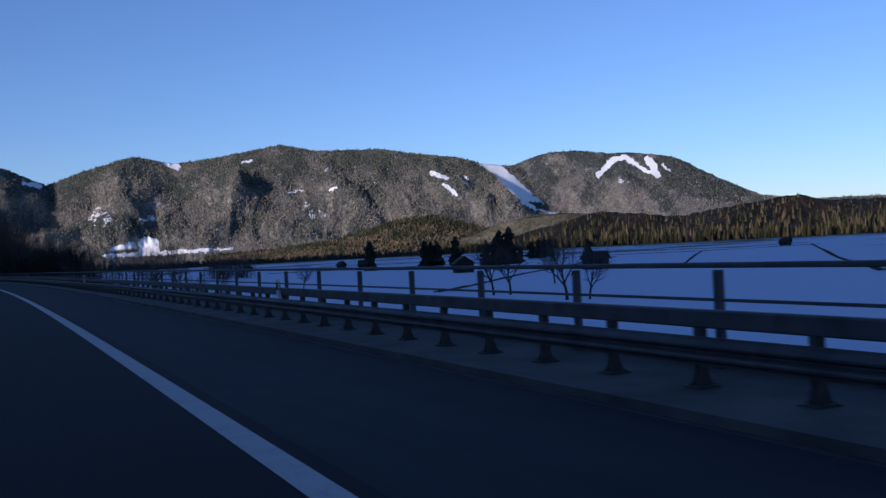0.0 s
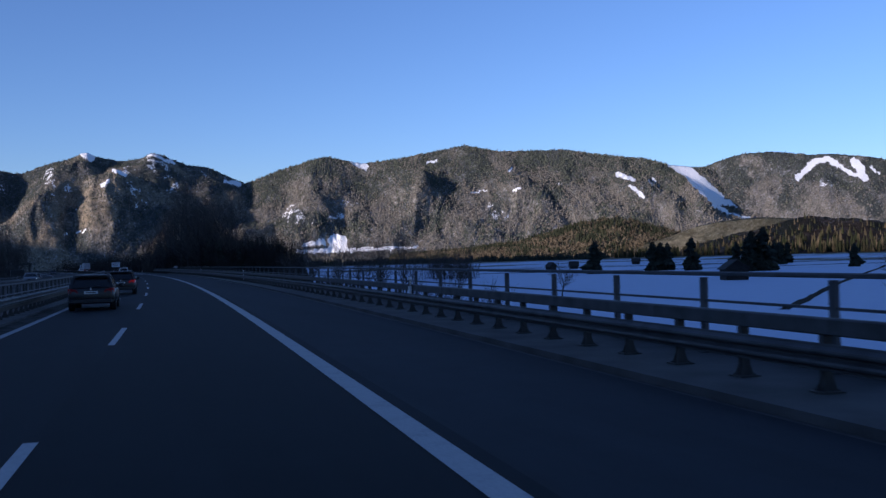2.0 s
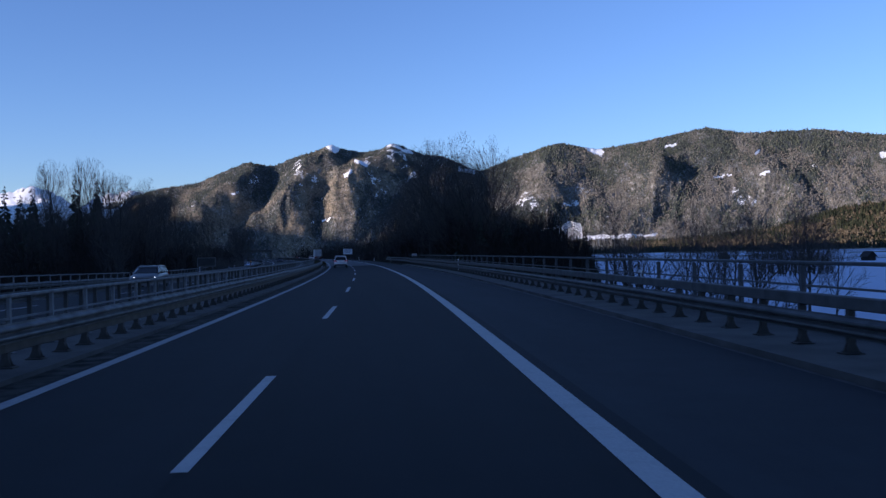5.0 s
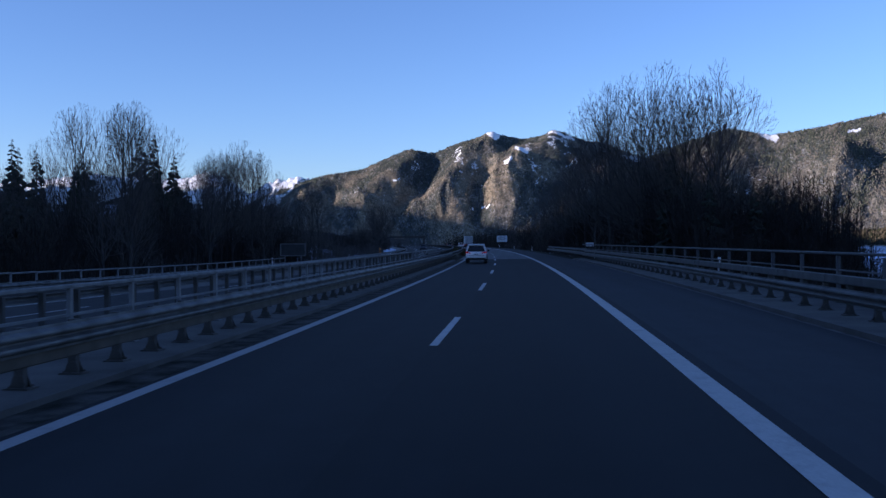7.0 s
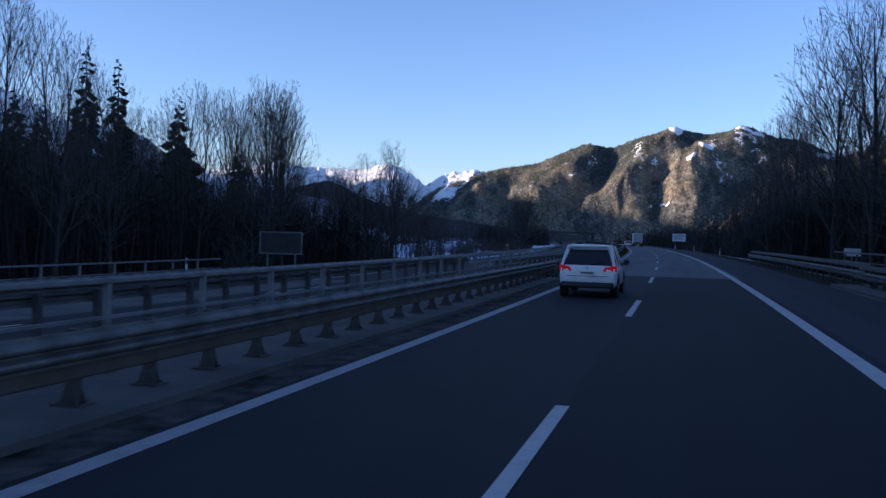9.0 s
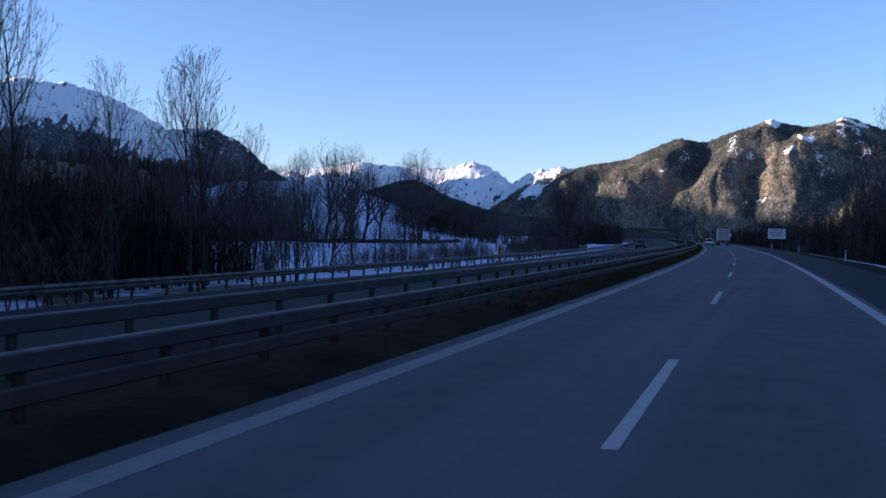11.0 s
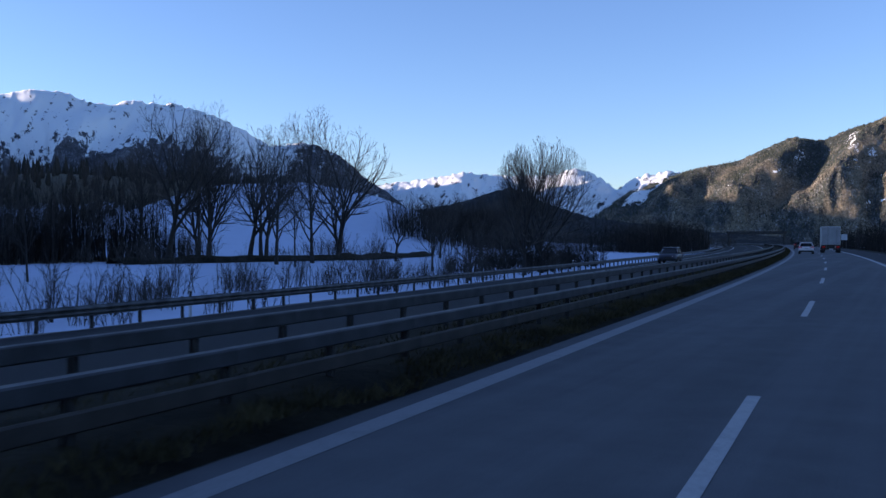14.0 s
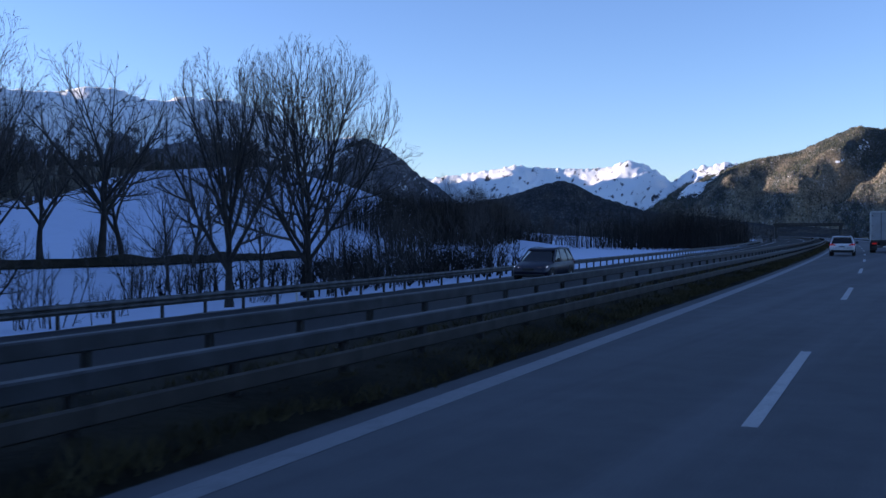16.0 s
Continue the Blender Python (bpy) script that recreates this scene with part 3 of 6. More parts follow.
FIELDS = [(-15.2, 6.3, -16.0, 5.98, 0.1, 0.26), (-14.0, 6.6, -14.5, 6.5, 0.06, 0.06), (-14.1, 1.4, -14.6, 1.35, 0.36, 0.34), (-14.0, 0.95, -14.7, 0.95, 0.32, 0.3), (-12.2, 1.1, -13.4, 1.3, 0.12, 0.22), (-11.2, 0.68, -14.8, 0.72, 0.1, 0.18),
          (-14.8, 0.7, -19.5, 0.78, 0.15, 0.07), (-23.0, 4.2, -23.9, 4.3, 0.05, 0.05), (-25.6, 4.25, -26.1, 4.3, 0.08, 0.08), (-20.0, 6.15, -20.6, 6.25, 0.08, 0.08), (-25.3, 5.5, -25.5, 5.7, 0.08, 0.06)]
THIN = [(-11.0, 2.95, -12.6, 2.6, 0.4, 0.35), (-11.4, 3.4, -12.3, 2.6, 0.35, 0.3), (-13.9, 2.85, -14.6, 2.95, 0.2, 0.25), (-14.7, 3.8, -15.6, 3.6, 0.25, 0.2), (-24.0, 3.2, -25.0, 2.6, 0.45, 0.4), (-28.3, 4.6, -28.6, 4.5, 0.15, 0.15), (-34.2, 4.6, -34.8, 3.8, 0.25, 0.25)]
BACK_RUNS = [(-42.65, 4.2, -43.5, 5.05, 0.16, 0.2), (-43.5, 5.1, -44.3, 5.25, 0.16, 0.14), (-44.3, 5.25, -45.0, 4.7, 0.12, 0.12), (-45.0, 4.65, -46.3, 3.95, 0.1, 0.14), (-45.65, 5.05, -46.05, 4.5, 0.18, 0.26), (-46.1, 4.4, -46.35, 3.95, 0.22, 0.14),
             (-46.6, 4.6, -47.0, 4.2, 0.06, 0.05), (-41.2, 5.9, -42.6, 5.72, 0.05, 0.05)]
TWIN_PATCH = [(1.1, 6.85, 0.6, 6.6, 0.14, 0.24), (-3.2, 6.75, -4.2, 6.3, 0.08, 0.1), (-0.05, 5.0, -0.35, 5.3, 0.16, 0.12), (-0.7, 5.9, -1.3, 5.6, 0.12, 0.1), (2.15, 2.1, 1.0, 2.3, 0.05, 0.06), (-7.3, 5.2, -8.2, 4.95, 0.12, 0.12), (7.0, 3.9, 6.7, 4.0, 0.07, 0.05)]
TWIN_THIN = [(2.7, 5.4, 1.9, 3.8, 0.6, 0.6), (-1.6, 5.8, -2.2, 3.9, 0.45, 0.5), (-3.0, 6.5, -4.0, 5.0, 0.5, 0.6), (6.0, 5.0, 5.6, 4.6, 0.4, 0.3)]
RIDGE_SPURS = [([(-12.6, 1.0), (-12.8, 0.6), (-12.2, 0.1)], 75, 2.2), ([(-17.6, 1.0), (-18.4, 0.8), (-20.3, 0.3)], 85, 2.6), ([(-23.4, 1.0), (-24.6, 0.65), (-27.0, 0.35)], 70, 2.4), ([(-30.6, 1.0), (-33.0, 0.7), (-36.4, 0.3)], 60, 2.4), ([(-34.4, 1.0), (-36.0, 0.7), (-38.0, 0.3)], 50, 1.6)]
TWIN_SPURS = [([(1.2, 1.0), (3.2, 0.62), (4.6, 0.1)], 95, 2.9), ([(-2.9, 1.0), (-1.1, 0.62), (0.4, 0.1)], 95, 2.6), ([(6.1, 1.0), (8.0, 0.5), (9.3, 0.1)], 70, 2.6), ([(11.6, 1.0), (13.2, 0.4)], 60, 2.2)]


def speckle(a, e, scale, seed):
    return noise.noise(Vector((a * scale, e * scale * 1.6, seed)))


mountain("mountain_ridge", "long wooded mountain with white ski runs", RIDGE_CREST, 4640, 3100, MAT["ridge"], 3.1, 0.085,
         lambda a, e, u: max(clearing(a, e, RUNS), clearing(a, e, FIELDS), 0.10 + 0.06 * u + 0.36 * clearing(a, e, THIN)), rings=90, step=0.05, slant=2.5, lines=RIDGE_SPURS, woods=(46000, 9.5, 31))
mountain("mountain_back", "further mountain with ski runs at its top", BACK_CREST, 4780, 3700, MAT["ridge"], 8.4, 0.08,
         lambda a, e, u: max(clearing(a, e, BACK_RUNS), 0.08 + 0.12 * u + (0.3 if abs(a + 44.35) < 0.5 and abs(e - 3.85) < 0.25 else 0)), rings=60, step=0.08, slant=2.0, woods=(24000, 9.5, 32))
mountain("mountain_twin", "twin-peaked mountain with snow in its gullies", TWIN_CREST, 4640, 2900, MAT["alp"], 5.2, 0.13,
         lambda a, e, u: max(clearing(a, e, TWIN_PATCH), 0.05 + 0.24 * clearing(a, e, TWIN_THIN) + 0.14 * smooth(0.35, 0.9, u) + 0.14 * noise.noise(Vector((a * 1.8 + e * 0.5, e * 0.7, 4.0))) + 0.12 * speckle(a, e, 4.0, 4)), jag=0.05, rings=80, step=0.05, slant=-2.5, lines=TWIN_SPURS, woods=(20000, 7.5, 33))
mountain("mountain_far", "distant snow-covered rocky peaks", FAR_CREST, 4860, 3700, MAT["snowpeak"], 1.7, 0.34,
         lambda a, e, u: 0.53 + 0.13 * smooth(0.1, 0.6, u) + 0.2 * speckle(a, e, 2.2, 9) + 0.18 * noise.noise(Vector((a * 5.0 + e * 2.0, e * 2.0, 3.0))), jag=0.1, rings=60, step=0.05, slant=-1.5)
mountain("mountain_left", "steep snow-covered mountain in shade", LEFT_CREST, 4600, 2500, MAT["snowpeak"], 6.6, 0.2,
         lambda a, e, u: 0.06 + 0.6 * smooth(0.2, 0.72, u) * (0.5 + 0.5 * smooth(33.5, 36.0, a)) + 0.12 * speckle(a, e, 1.6, 2) + 0.2 * noise.noise(Vector((a * 4.0 + e * 1.5, e * 1.6, 5.0))) + 0.24 * noise.noise(Vector((a * 9.0 + e * 6.0, e * 3.5, 8.0))) * (1.25 - u) + 0.1 * noise.noise(Vector((a * 18.0 + e * 9.0, e * 8.0, 2.0))), jag=0.1, step=0.07, rings=70, slant=-3.0)
# out of view; its crest heights are set for where its shadow falls
mountain("mountain_beyond", "steep snowy mountain that shades the valley", BEYOND_CREST, 4610, 2600, MAT["snowpeak"], 6.1, 0.08, lambda a, e, u: 0.1 + 0.5 * u, rings=20, step=0.5)
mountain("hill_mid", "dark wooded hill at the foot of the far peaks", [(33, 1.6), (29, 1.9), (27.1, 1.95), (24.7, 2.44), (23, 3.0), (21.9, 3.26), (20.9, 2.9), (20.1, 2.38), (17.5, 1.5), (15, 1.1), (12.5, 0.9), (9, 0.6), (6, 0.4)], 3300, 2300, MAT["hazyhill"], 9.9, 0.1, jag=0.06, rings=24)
mountain("hill_olive", "sunlit olive-brown wooded spur at the mountain's foot", [(-18, 0.3), (-23, 0.6), (-26.5, 1.0), (-28.4, 1.55), (-30.5, 2.15), (-32.8, 2.35), (-34.7, 1.8), (-36.4, 1.3), (-38.8, 0.7), (-41.5, 0.3)], 2750, 2150, MAT["olivehill"], 2.2, 0.14, jag=0.05, rings=24, low=-6, step=0.08, woods=(9000, 10.0, 34, "spur_conifer", "spur_bare"))
mountain("hill_pasture", "sunlit dry pasture hill behind the wood", [(-34, 0.3), (-36.2, 1.0), (-38, 1.65), (-39.8, 1.95), (-42, 2.05), (-45, 1.8), (-49, 1.2), (-52, 0.4)], 2300, 1850, MAT["tanhill"], 7.2, 0.12, jag=0.02, rings=20, low=-6)
mountain("hill_forest", "sunlit wooded rise at the edge of the meadow", [(-38, 0.4), (-42.3, 1.35), (-45.4, 2.1), (-50.6, 1.45), (-52.4, 1.75), (-56.3, 2.2), (-58.0, 2.4), (-59.3, 1.9), (-63.7, 1.75), (-75, 2.2), (-95, 1.8)], 1750, 1350, MAT["woodhill"], 4.4, 0.1, jag=0.06, rings=20, low=-6)


# ---- road surfaces ----
def ribbon(name, s0, s1, d0, d1, z, material, label="", category="", thick=0.0, step=4.0, kind="structure", fall=False):
    b = Build()
    n = max(1, int(math.ceil((s1 - s0) / step)))
    rings = []
    for i in range(n + 1):
        s = s0 + (s1 - s0) * i / n
        za, zb = (lean(s, d0), lean(s, d1)) if fall else (0, 0)
        top = [at(s, d1, z + zb), at(s, d0, z + za)]
        if thick:
            top += [at(s, d0, z + za - thick), at(s, d1, z + zb - thick)]
        rings.append([tuple(p) for p in top])
    b.loft(rings, closed=bool(thick), cap=bool(thick))
    b.f = [q[::-1] for q in b.f]
    ob = new(name, b.mesh(name, material))
    return tagged(ob, label, category, kind=kind) if label else ob


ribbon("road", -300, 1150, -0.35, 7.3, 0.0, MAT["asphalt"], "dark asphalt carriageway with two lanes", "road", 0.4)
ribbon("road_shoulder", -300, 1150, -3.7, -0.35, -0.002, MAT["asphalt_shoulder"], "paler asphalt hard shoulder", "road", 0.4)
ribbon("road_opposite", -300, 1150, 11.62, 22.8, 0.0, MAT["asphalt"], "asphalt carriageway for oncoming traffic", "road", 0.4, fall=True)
LINES = [("edge_line", -300, 239.5, -0.15, 0.15), ("edge_line", -300, 239.5, 6.70, 6.92)]
for nm, s0, s1, d0, d1 in LINES:
    ribbon(nm, s0, s1, d0, d1, 0.006, MAT["paint_dull"] if d0 > 3 else MAT["paint"], "white painted edge line on the asphalt", "road marking")
for d0, d1 in ((12.35, 12.55), (19.85, 20.1)):
    ribbon("edge_line", -300, 1150, d0, d1, 0.004, MAT["paint"], "white painted edge line on the far carriageway", "road marking", fall=True)
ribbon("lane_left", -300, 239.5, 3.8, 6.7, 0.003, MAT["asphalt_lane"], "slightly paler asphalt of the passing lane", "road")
dash_group = "lane dashes"
for i in range(-6, 60):
    s = -1.41 + 18 * i
    tagged(ribbon("lane_dash", s, s + 6, 3.72, 3.87, 0.007, MAT["paint"], step=3.0), "white lane dash on the asphalt", "road marking", dash_group, "structure")
    tagged(ribbon("lane_dash", s + 7, s + 13, 16.1, 16.25, 0.004, MAT["paint"], step=3.0, fall=True), "white lane dash on the far carriageway", "road marking", dash_group, "structure")


# ---- bridge caps, verges, median ----
BRIDGE_END = 233.0
ribbon("road_pale", 239.5, 1150, -0.34, 7.44, 0.002, MAT["asphalt_pale"], "pale grey concrete-like asphalt carriageway", "road")
for nm, d0, d1 in (("edge_line", -0.15, 0.15), ("edge_line", 6.83, 7.13)):
    ribbon(nm, 239.5, 1150, d0, d1, 0.006, MAT["paint_worn"] if d0 > 3 else MAT["paint"], "worn white painted edge line on the pale asphalt", "road marking")
for i in range(14, 60):
    s = -1.41 + 18 * i
    tagged(ribbon("lane_dash", s, s + 6, 3.72, 3.87, 0.006, MAT["paint"], step=3.0), "white lane dash on the pale asphalt", "road marking", dash_group, "structure")
ribbon("bridge_cap", -300, BRIDGE_END + 3, -6.5, -3.82, 0.10, MAT["concrete"], "weathered concrete bridge edge with kerb", "kerb", 0.55)
ribbon("bridge_upstand", -300, BRIDGE_END + 3, -6.5, -6.22, 0.36, MAT["concrete"], "concrete upstand at the bridge edge", "kerb", 0.5)
ribbon("joint_strip", -300, BRIDGE_END + 3, -3.82, -3.7, -0.006, MAT["steel_dark"], "dark sealed joint along the bridge kerb", "kerb")
ribbon("bridge_cap", -300, BRIDGE_END, 7.55, 9.35, 0.08, MAT["concrete"], "weathered concrete bridge edge with kerb", "kerb", 0.55)
ribbon("gutter", -300, BRIDGE_END, 7.02, 7.55, 0.002, MAT["grit"], "gritty gutter beside the kerb", "kerb", 0.3)
ribbon("bridge_cap", -300, BRIDGE_END, 9.6, 12.1, 0.08, MAT["concrete"], "weathered concrete bridge edge with kerb", "kerb", 0.55)
ribbon("bridge_cap", -300, BRIDGE_END, 22.8, 24.8, 0.08, MAT["concrete"], "weathered concrete bridge edge with kerb", "kerb", 0.55, fall=True)
ribbon("bridge_deck", -300, BRIDGE_END, -6.2, 24.5, -0.42, MAT["concrete"], "concrete bridge deck below the carriageways", "bridge", 1.0)


def verge(name, s0, s1, ds, label, material, seed, rough=0.05, fall=False):
    """An uneven strip of turf; ds are (offset, height) pairs across it."""
    b, n = Build(), int((s1 - s0) / 1.5)
    rings = []
    for i in range(n + 1):
        s = s0 + (s1 - s0) * i / n
        ring = []
        for d, z in ds:
            w = noise.noise(Vector((s * 0.8, d * 2.1, seed))) * rough + noise.noise(Vector((s * 0.1, d * 0.6, seed + 4))) * rough
            ring.append(tuple(at(s, d, z + w + (lean(s, d) if fall else 0))))
        rings.append(ring)
    b.loft(rings, closed=False, cap=False)
    ob = new(name, b.mesh(name, material, flat=False))
    return tagged(ob, label, "verge", kind="structure")


ribbon("gutter", BRIDGE_END, 1150, 7.3, 7.5, -0.01, MAT["grit"], "gritty edge strip of the carriageway", "kerb", 0.3)
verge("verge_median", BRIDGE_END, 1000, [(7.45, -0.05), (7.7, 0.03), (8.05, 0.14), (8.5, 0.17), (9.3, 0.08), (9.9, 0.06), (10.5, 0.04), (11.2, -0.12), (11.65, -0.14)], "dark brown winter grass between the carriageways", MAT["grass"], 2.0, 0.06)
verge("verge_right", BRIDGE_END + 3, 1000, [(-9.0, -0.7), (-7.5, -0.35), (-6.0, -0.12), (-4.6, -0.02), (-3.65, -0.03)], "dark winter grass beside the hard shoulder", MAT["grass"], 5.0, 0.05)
verge("verge_far", BRIDGE_END, 1000, [(22.75, -0.03), (23.4, -0.02), (24.4, -0.08), (26.0, -0.3), (28.0, -0.7)], "gritty verge with snow behind the far guardrail", MAT["dirt"], 7.0, 0.05, fall=True)


# ---- guardrails ----
def w_panel(length=4.06, side=1):
    pts = [(0, 0), (0.004, 0.03), (0.075, 0.065), (0.083, 0.09), (0.075, 0.115), (0.006, 0.145), (0.006, 0.165), (0.075, 0.195), (0.083, 0.22), (0.075, 0.245), (0.004, 0.28), (0, 0.31)]
    ring = [(side * x, z) for x, z in pts] + [(side * (x - 0.008), z) for x, z in reversed(pts)]
    b = Build().loft([[(x, y, z) for x, z in ring] for y in (0, length)])
    if side < 0:
        b.f = [q[::-1] for q in b.f]
    return b


def box_panel(length=4.05, w=0.13, h=0.16):
    return Build().box(-w / 2, w / 2, 0, length, 0, h, bevel=0.018)


def plated_post(height, foot=1.0):
    b = Build()
    b.box(-0.055, 0.055, -0.05, 0.05, 0.02, height)
    b.box(-0.15, 0.15, -0.13, 0.13, 0.0, 0.022)
    if foot > 0:
        for y in (-0.061, 0.053):
            b.add([(-0.13 * foot, y, 0.022), (0.13 * foot, y, 0.022), (0.055, y, 0.2 * foot), (-0.055, y, 0.2 * foot), (-0.13 * foot, y + 0.008, 0.022), (0.13 * foot, y + 0.008, 0.022), (0.055, y + 0.008, 0.2 * foot), (-0.055, y + 0.008, 0.2 * foot)],
                  [(0, 1, 2, 3), (7, 6, 5, 4), (0, 4, 5, 1), (1, 5, 6, 2), (2, 6, 7, 3), (3, 7, 4, 0)])
    for x in (-0.1, 0.1):
        for y in (-0.09, 0.09):
            b.lathe([(0.014, 0.022), (0.014, 0.045)], 6, m=Matrix.Translation((x, y, 0)))
    return b


def sigma_post(height, deep=0.4):
    b = Build()
    b.box(-0.05, 0.05, -0.006, 0.006, -deep, height)
    b.box(-0.05, -0.042, -0.03, 0.03, -deep, height)
    b.box(0.042, 0.05, -0.03, 0.03, -deep, height)
    return b


def handrail_bay(length, top, mid, side=0.05):
    return (Build().box(-side, side, 0, length + 0.01, top - 0.07, top, bevel=0.015), Build().box(-0.02, 0.02, 0, length + 0.01, mid - 0.04, mid))


def place(parent, inv, name, mesh, m):
    ob = new(name, mesh)
    ob.parent = parent
    ob.matrix_basis = inv @ m
    return ob


def guardrail(s0, s1, label, pieces, spaced, fall=False, group="guardrails along the road", name="guardrail"):
    """pieces: name, mesh, offset, height, panel length. spaced: name, mesh, offset, height, distance apart."""
    mid = spaced[0][2] if spaced else pieces[0][2]
    m = road_pose(s0, mid, lean(s0, mid) if fall else 0)
    ob = base(name, m, label, "handrail" if name == "handrail" else "guardrail", group)
    inv = m.inverted()
    for nm, me, d, z, step in pieces + spaced:
        s = s0
        while s < s1 - 0.5:
            place(ob, inv, nm, me, road_pose(s, d, z + (lean(s, d) if fall else 0)))
            s += step
    return ob


ME = {}
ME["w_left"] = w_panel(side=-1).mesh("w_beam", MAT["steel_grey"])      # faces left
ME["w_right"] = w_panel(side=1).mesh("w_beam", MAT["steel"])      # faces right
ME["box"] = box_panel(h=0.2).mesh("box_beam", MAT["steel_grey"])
ME["box_wide"] = box_panel(w=0.16, h=0.17).mesh("box_beam", MAT["steel_grey"])
ME["box_pale"] = box_panel(w=0.16, h=0.19).mesh("box_beam", MAT["steel_grey"])
ME["low"] = box_panel(w=0.06, h=0.17).mesh("lower_beam", MAT["rust"])
ME["plated"] = plated_post(0.8, 0.78).mesh("post", MAT["steel_dark"])
ME["plated_low"] = plated_post(0.72, 0.8).mesh("post", MAT["steel_dark"])
ME["sigma"] = sigma_post(0.72).mesh("post", MAT["steel_dark"])
ME["tall_post"] = sigma_post(0.7).mesh("post", MAT["steel_dark"])
ME["rail_post"] = Build().box(-0.045, 0.045, -0.06, 0.06, 0, 1.24, bevel=0.008).box(-0.1, 0.1, -0.1, 0.1, 0, 0.02).mesh("post", MAT["rail_dark"])
ME["rail_post_low"] = Build().box(-0.035, 0.035, -0.045, 0.045, 0, 1.1, bevel=0.008).box(-0.1, 0.1, -0.1, 0.1, 0, 0.02).mesh("post", MAT["rail"])
tr, mr = handrail_bay(3.155, 1.335, 0.88)
ME["top31"], ME["mid31"] = tr.mesh("top_rail", MAT["rail_dark"]), mr.mesh("mid_rail", MAT["rail_dark"])
tr, mr = handrail_bay(2.2, 1.1, 0.66, 0.035)
ME["top22"], ME["mid22"] = tr.mesh("top_rail", MAT["rail"]), mr.mesh("mid_rail", MAT["rail"])

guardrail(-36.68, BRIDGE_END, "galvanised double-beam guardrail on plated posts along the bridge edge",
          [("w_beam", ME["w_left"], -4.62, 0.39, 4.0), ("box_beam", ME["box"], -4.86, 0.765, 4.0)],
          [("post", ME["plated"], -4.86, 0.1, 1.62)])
guardrail(-38.1, BRIDGE_END + 14, "dark steel handrail with posts on the bridge edge",
          [("top_rail", ME["top31"], -6.05, 0.1, 3.155), ("mid_rail", ME["mid31"], -6.05, 0.1, 3.155)],
          [("post", ME["rail_post"], -6.05, 0.1, 3.155)], name="handrail", group="handrails")
guardrail(BRIDGE_END, 284, "galvanised guardrail on posts beside the hard shoulder",
          [("w_beam", ME["w_left"], -4.62, 0.45, 4.0), ("box_beam", ME["box"], -4.86, 0.86, 4.0)],
          [("post", ME["sigma"], -4.86, 0.0, 2.0)])
guardrail(5.6, BRIDGE_END, "galvanised guardrail on plated posts along the inner bridge edge",
          [("w_beam", ME["w_right"], 7.95, 0.5, 4.0), ("lower_beam", ME["low"], 8.05, 0.34, 4.0)],
          [("post", ME["plated_low"], 8.14, 0.08, 1.29)])
guardrail(6.42, BRIDGE_END, "pale steel handrail with posts between the carriageways",
          [("top_rail", ME["top22"], 9.05, 0.08, 2.2), ("mid_rail", ME["mid22"], 9.05, 0.08, 2.2)],
          [("post", ME["rail_post_low"], 9.05, 0.08, 2.2)], name="handrail", group="handrails")
guardrail(5.8, BRIDGE_END, "galvanised guardrail on plated posts along the far carriageway",
          [("w_beam", ME["w_left"], 11.85, 0.68, 4.0)],
          [("post", ME["plated"], 11.75, 0.08, 1.45)], fall=True)
guardrail(BRIDGE_END, 640, "galvanised guardrail with a dirty lower beam in the grass median",
          [("box_beam", ME["box_wide"], 8.38, 0.555, 4.0), ("lower_beam", ME["low"], 8.22, 0.3, 4.0)],
          [("post", ME["sigma"], 8.42, -0.08, 2.0)])
guardrail(BRIDGE_END, 640, "galvanised guardrail on the far side of the grass median",
          [("box_beam", ME["box_pale"], 10.3, 0.57, 4.0)],
          [("post", ME["tall_post"], 10.42, 0.02, 2.0)])
guardrail(60, BRIDGE_END, "steel handrail on the outer edge of the far carriageway",
          [("top_rail", ME["top22"], 24.2, 0.08, 2.2), ("mid_rail", ME["mid22"], 24.2, 0.08, 2.2)],
          [("post", ME["rail_post_low"], 24.2, 0.08, 2.2)], name="handrail", group="handrails", fall=True)
guardrail(60, BRIDGE_END, "galvanised guardrail along the outer edge of the far carriageway",
          [("w_beam", ME["w_right"], 23.3, 0.4, 4.0)], [("post", ME["plated_low"], 23.4, 0.08, 4.0)], fall=True)
guardrail(BRIDGE_END, 640, "galvanised guardrail with snow behind it beside the far carriageway",
          [("w_beam", ME["w_right"], 23.4, 0.36, 4.0)], [("post", ME["sigma"], 23.5, -0.03, 2.07)], fall=True)


# ---- trees ----
def turned(d, angle, around):
    """d bent by angle away from itself, in the direction given by around."""
    u = d.cross(Vector((0, 0, 1)) if abs(d.z) < 0.95 else Vector((1, 0, 0))).normalized()
    w = d.cross(u)
    return (d * math.cos(angle) + (u * math.cos(around) + w * math.sin(around)) * math.sin(angle)).normalized()


def limb(rng, b, p, d, length, r0, r1, segs, sides, rise, wob):
    pts, rad, dirs = [p.copy()], [r0], [d.copy()]
    for i in range(segs):
        d = (d + Vector((rng.uniform(-wob, wob), rng.uniform(-wob, wob), rise + rng.uniform(-wob, wob) * 0.5))).normalized()
        p = p + d * (length / segs)
        pts.append(p.copy())
        rad.append(r0 + (r1 - r0) * (i + 1) / segs)
        dirs.append(d.copy())
    b.tube(pts, rad, sides, cap=False)
    return pts, dirs, rad


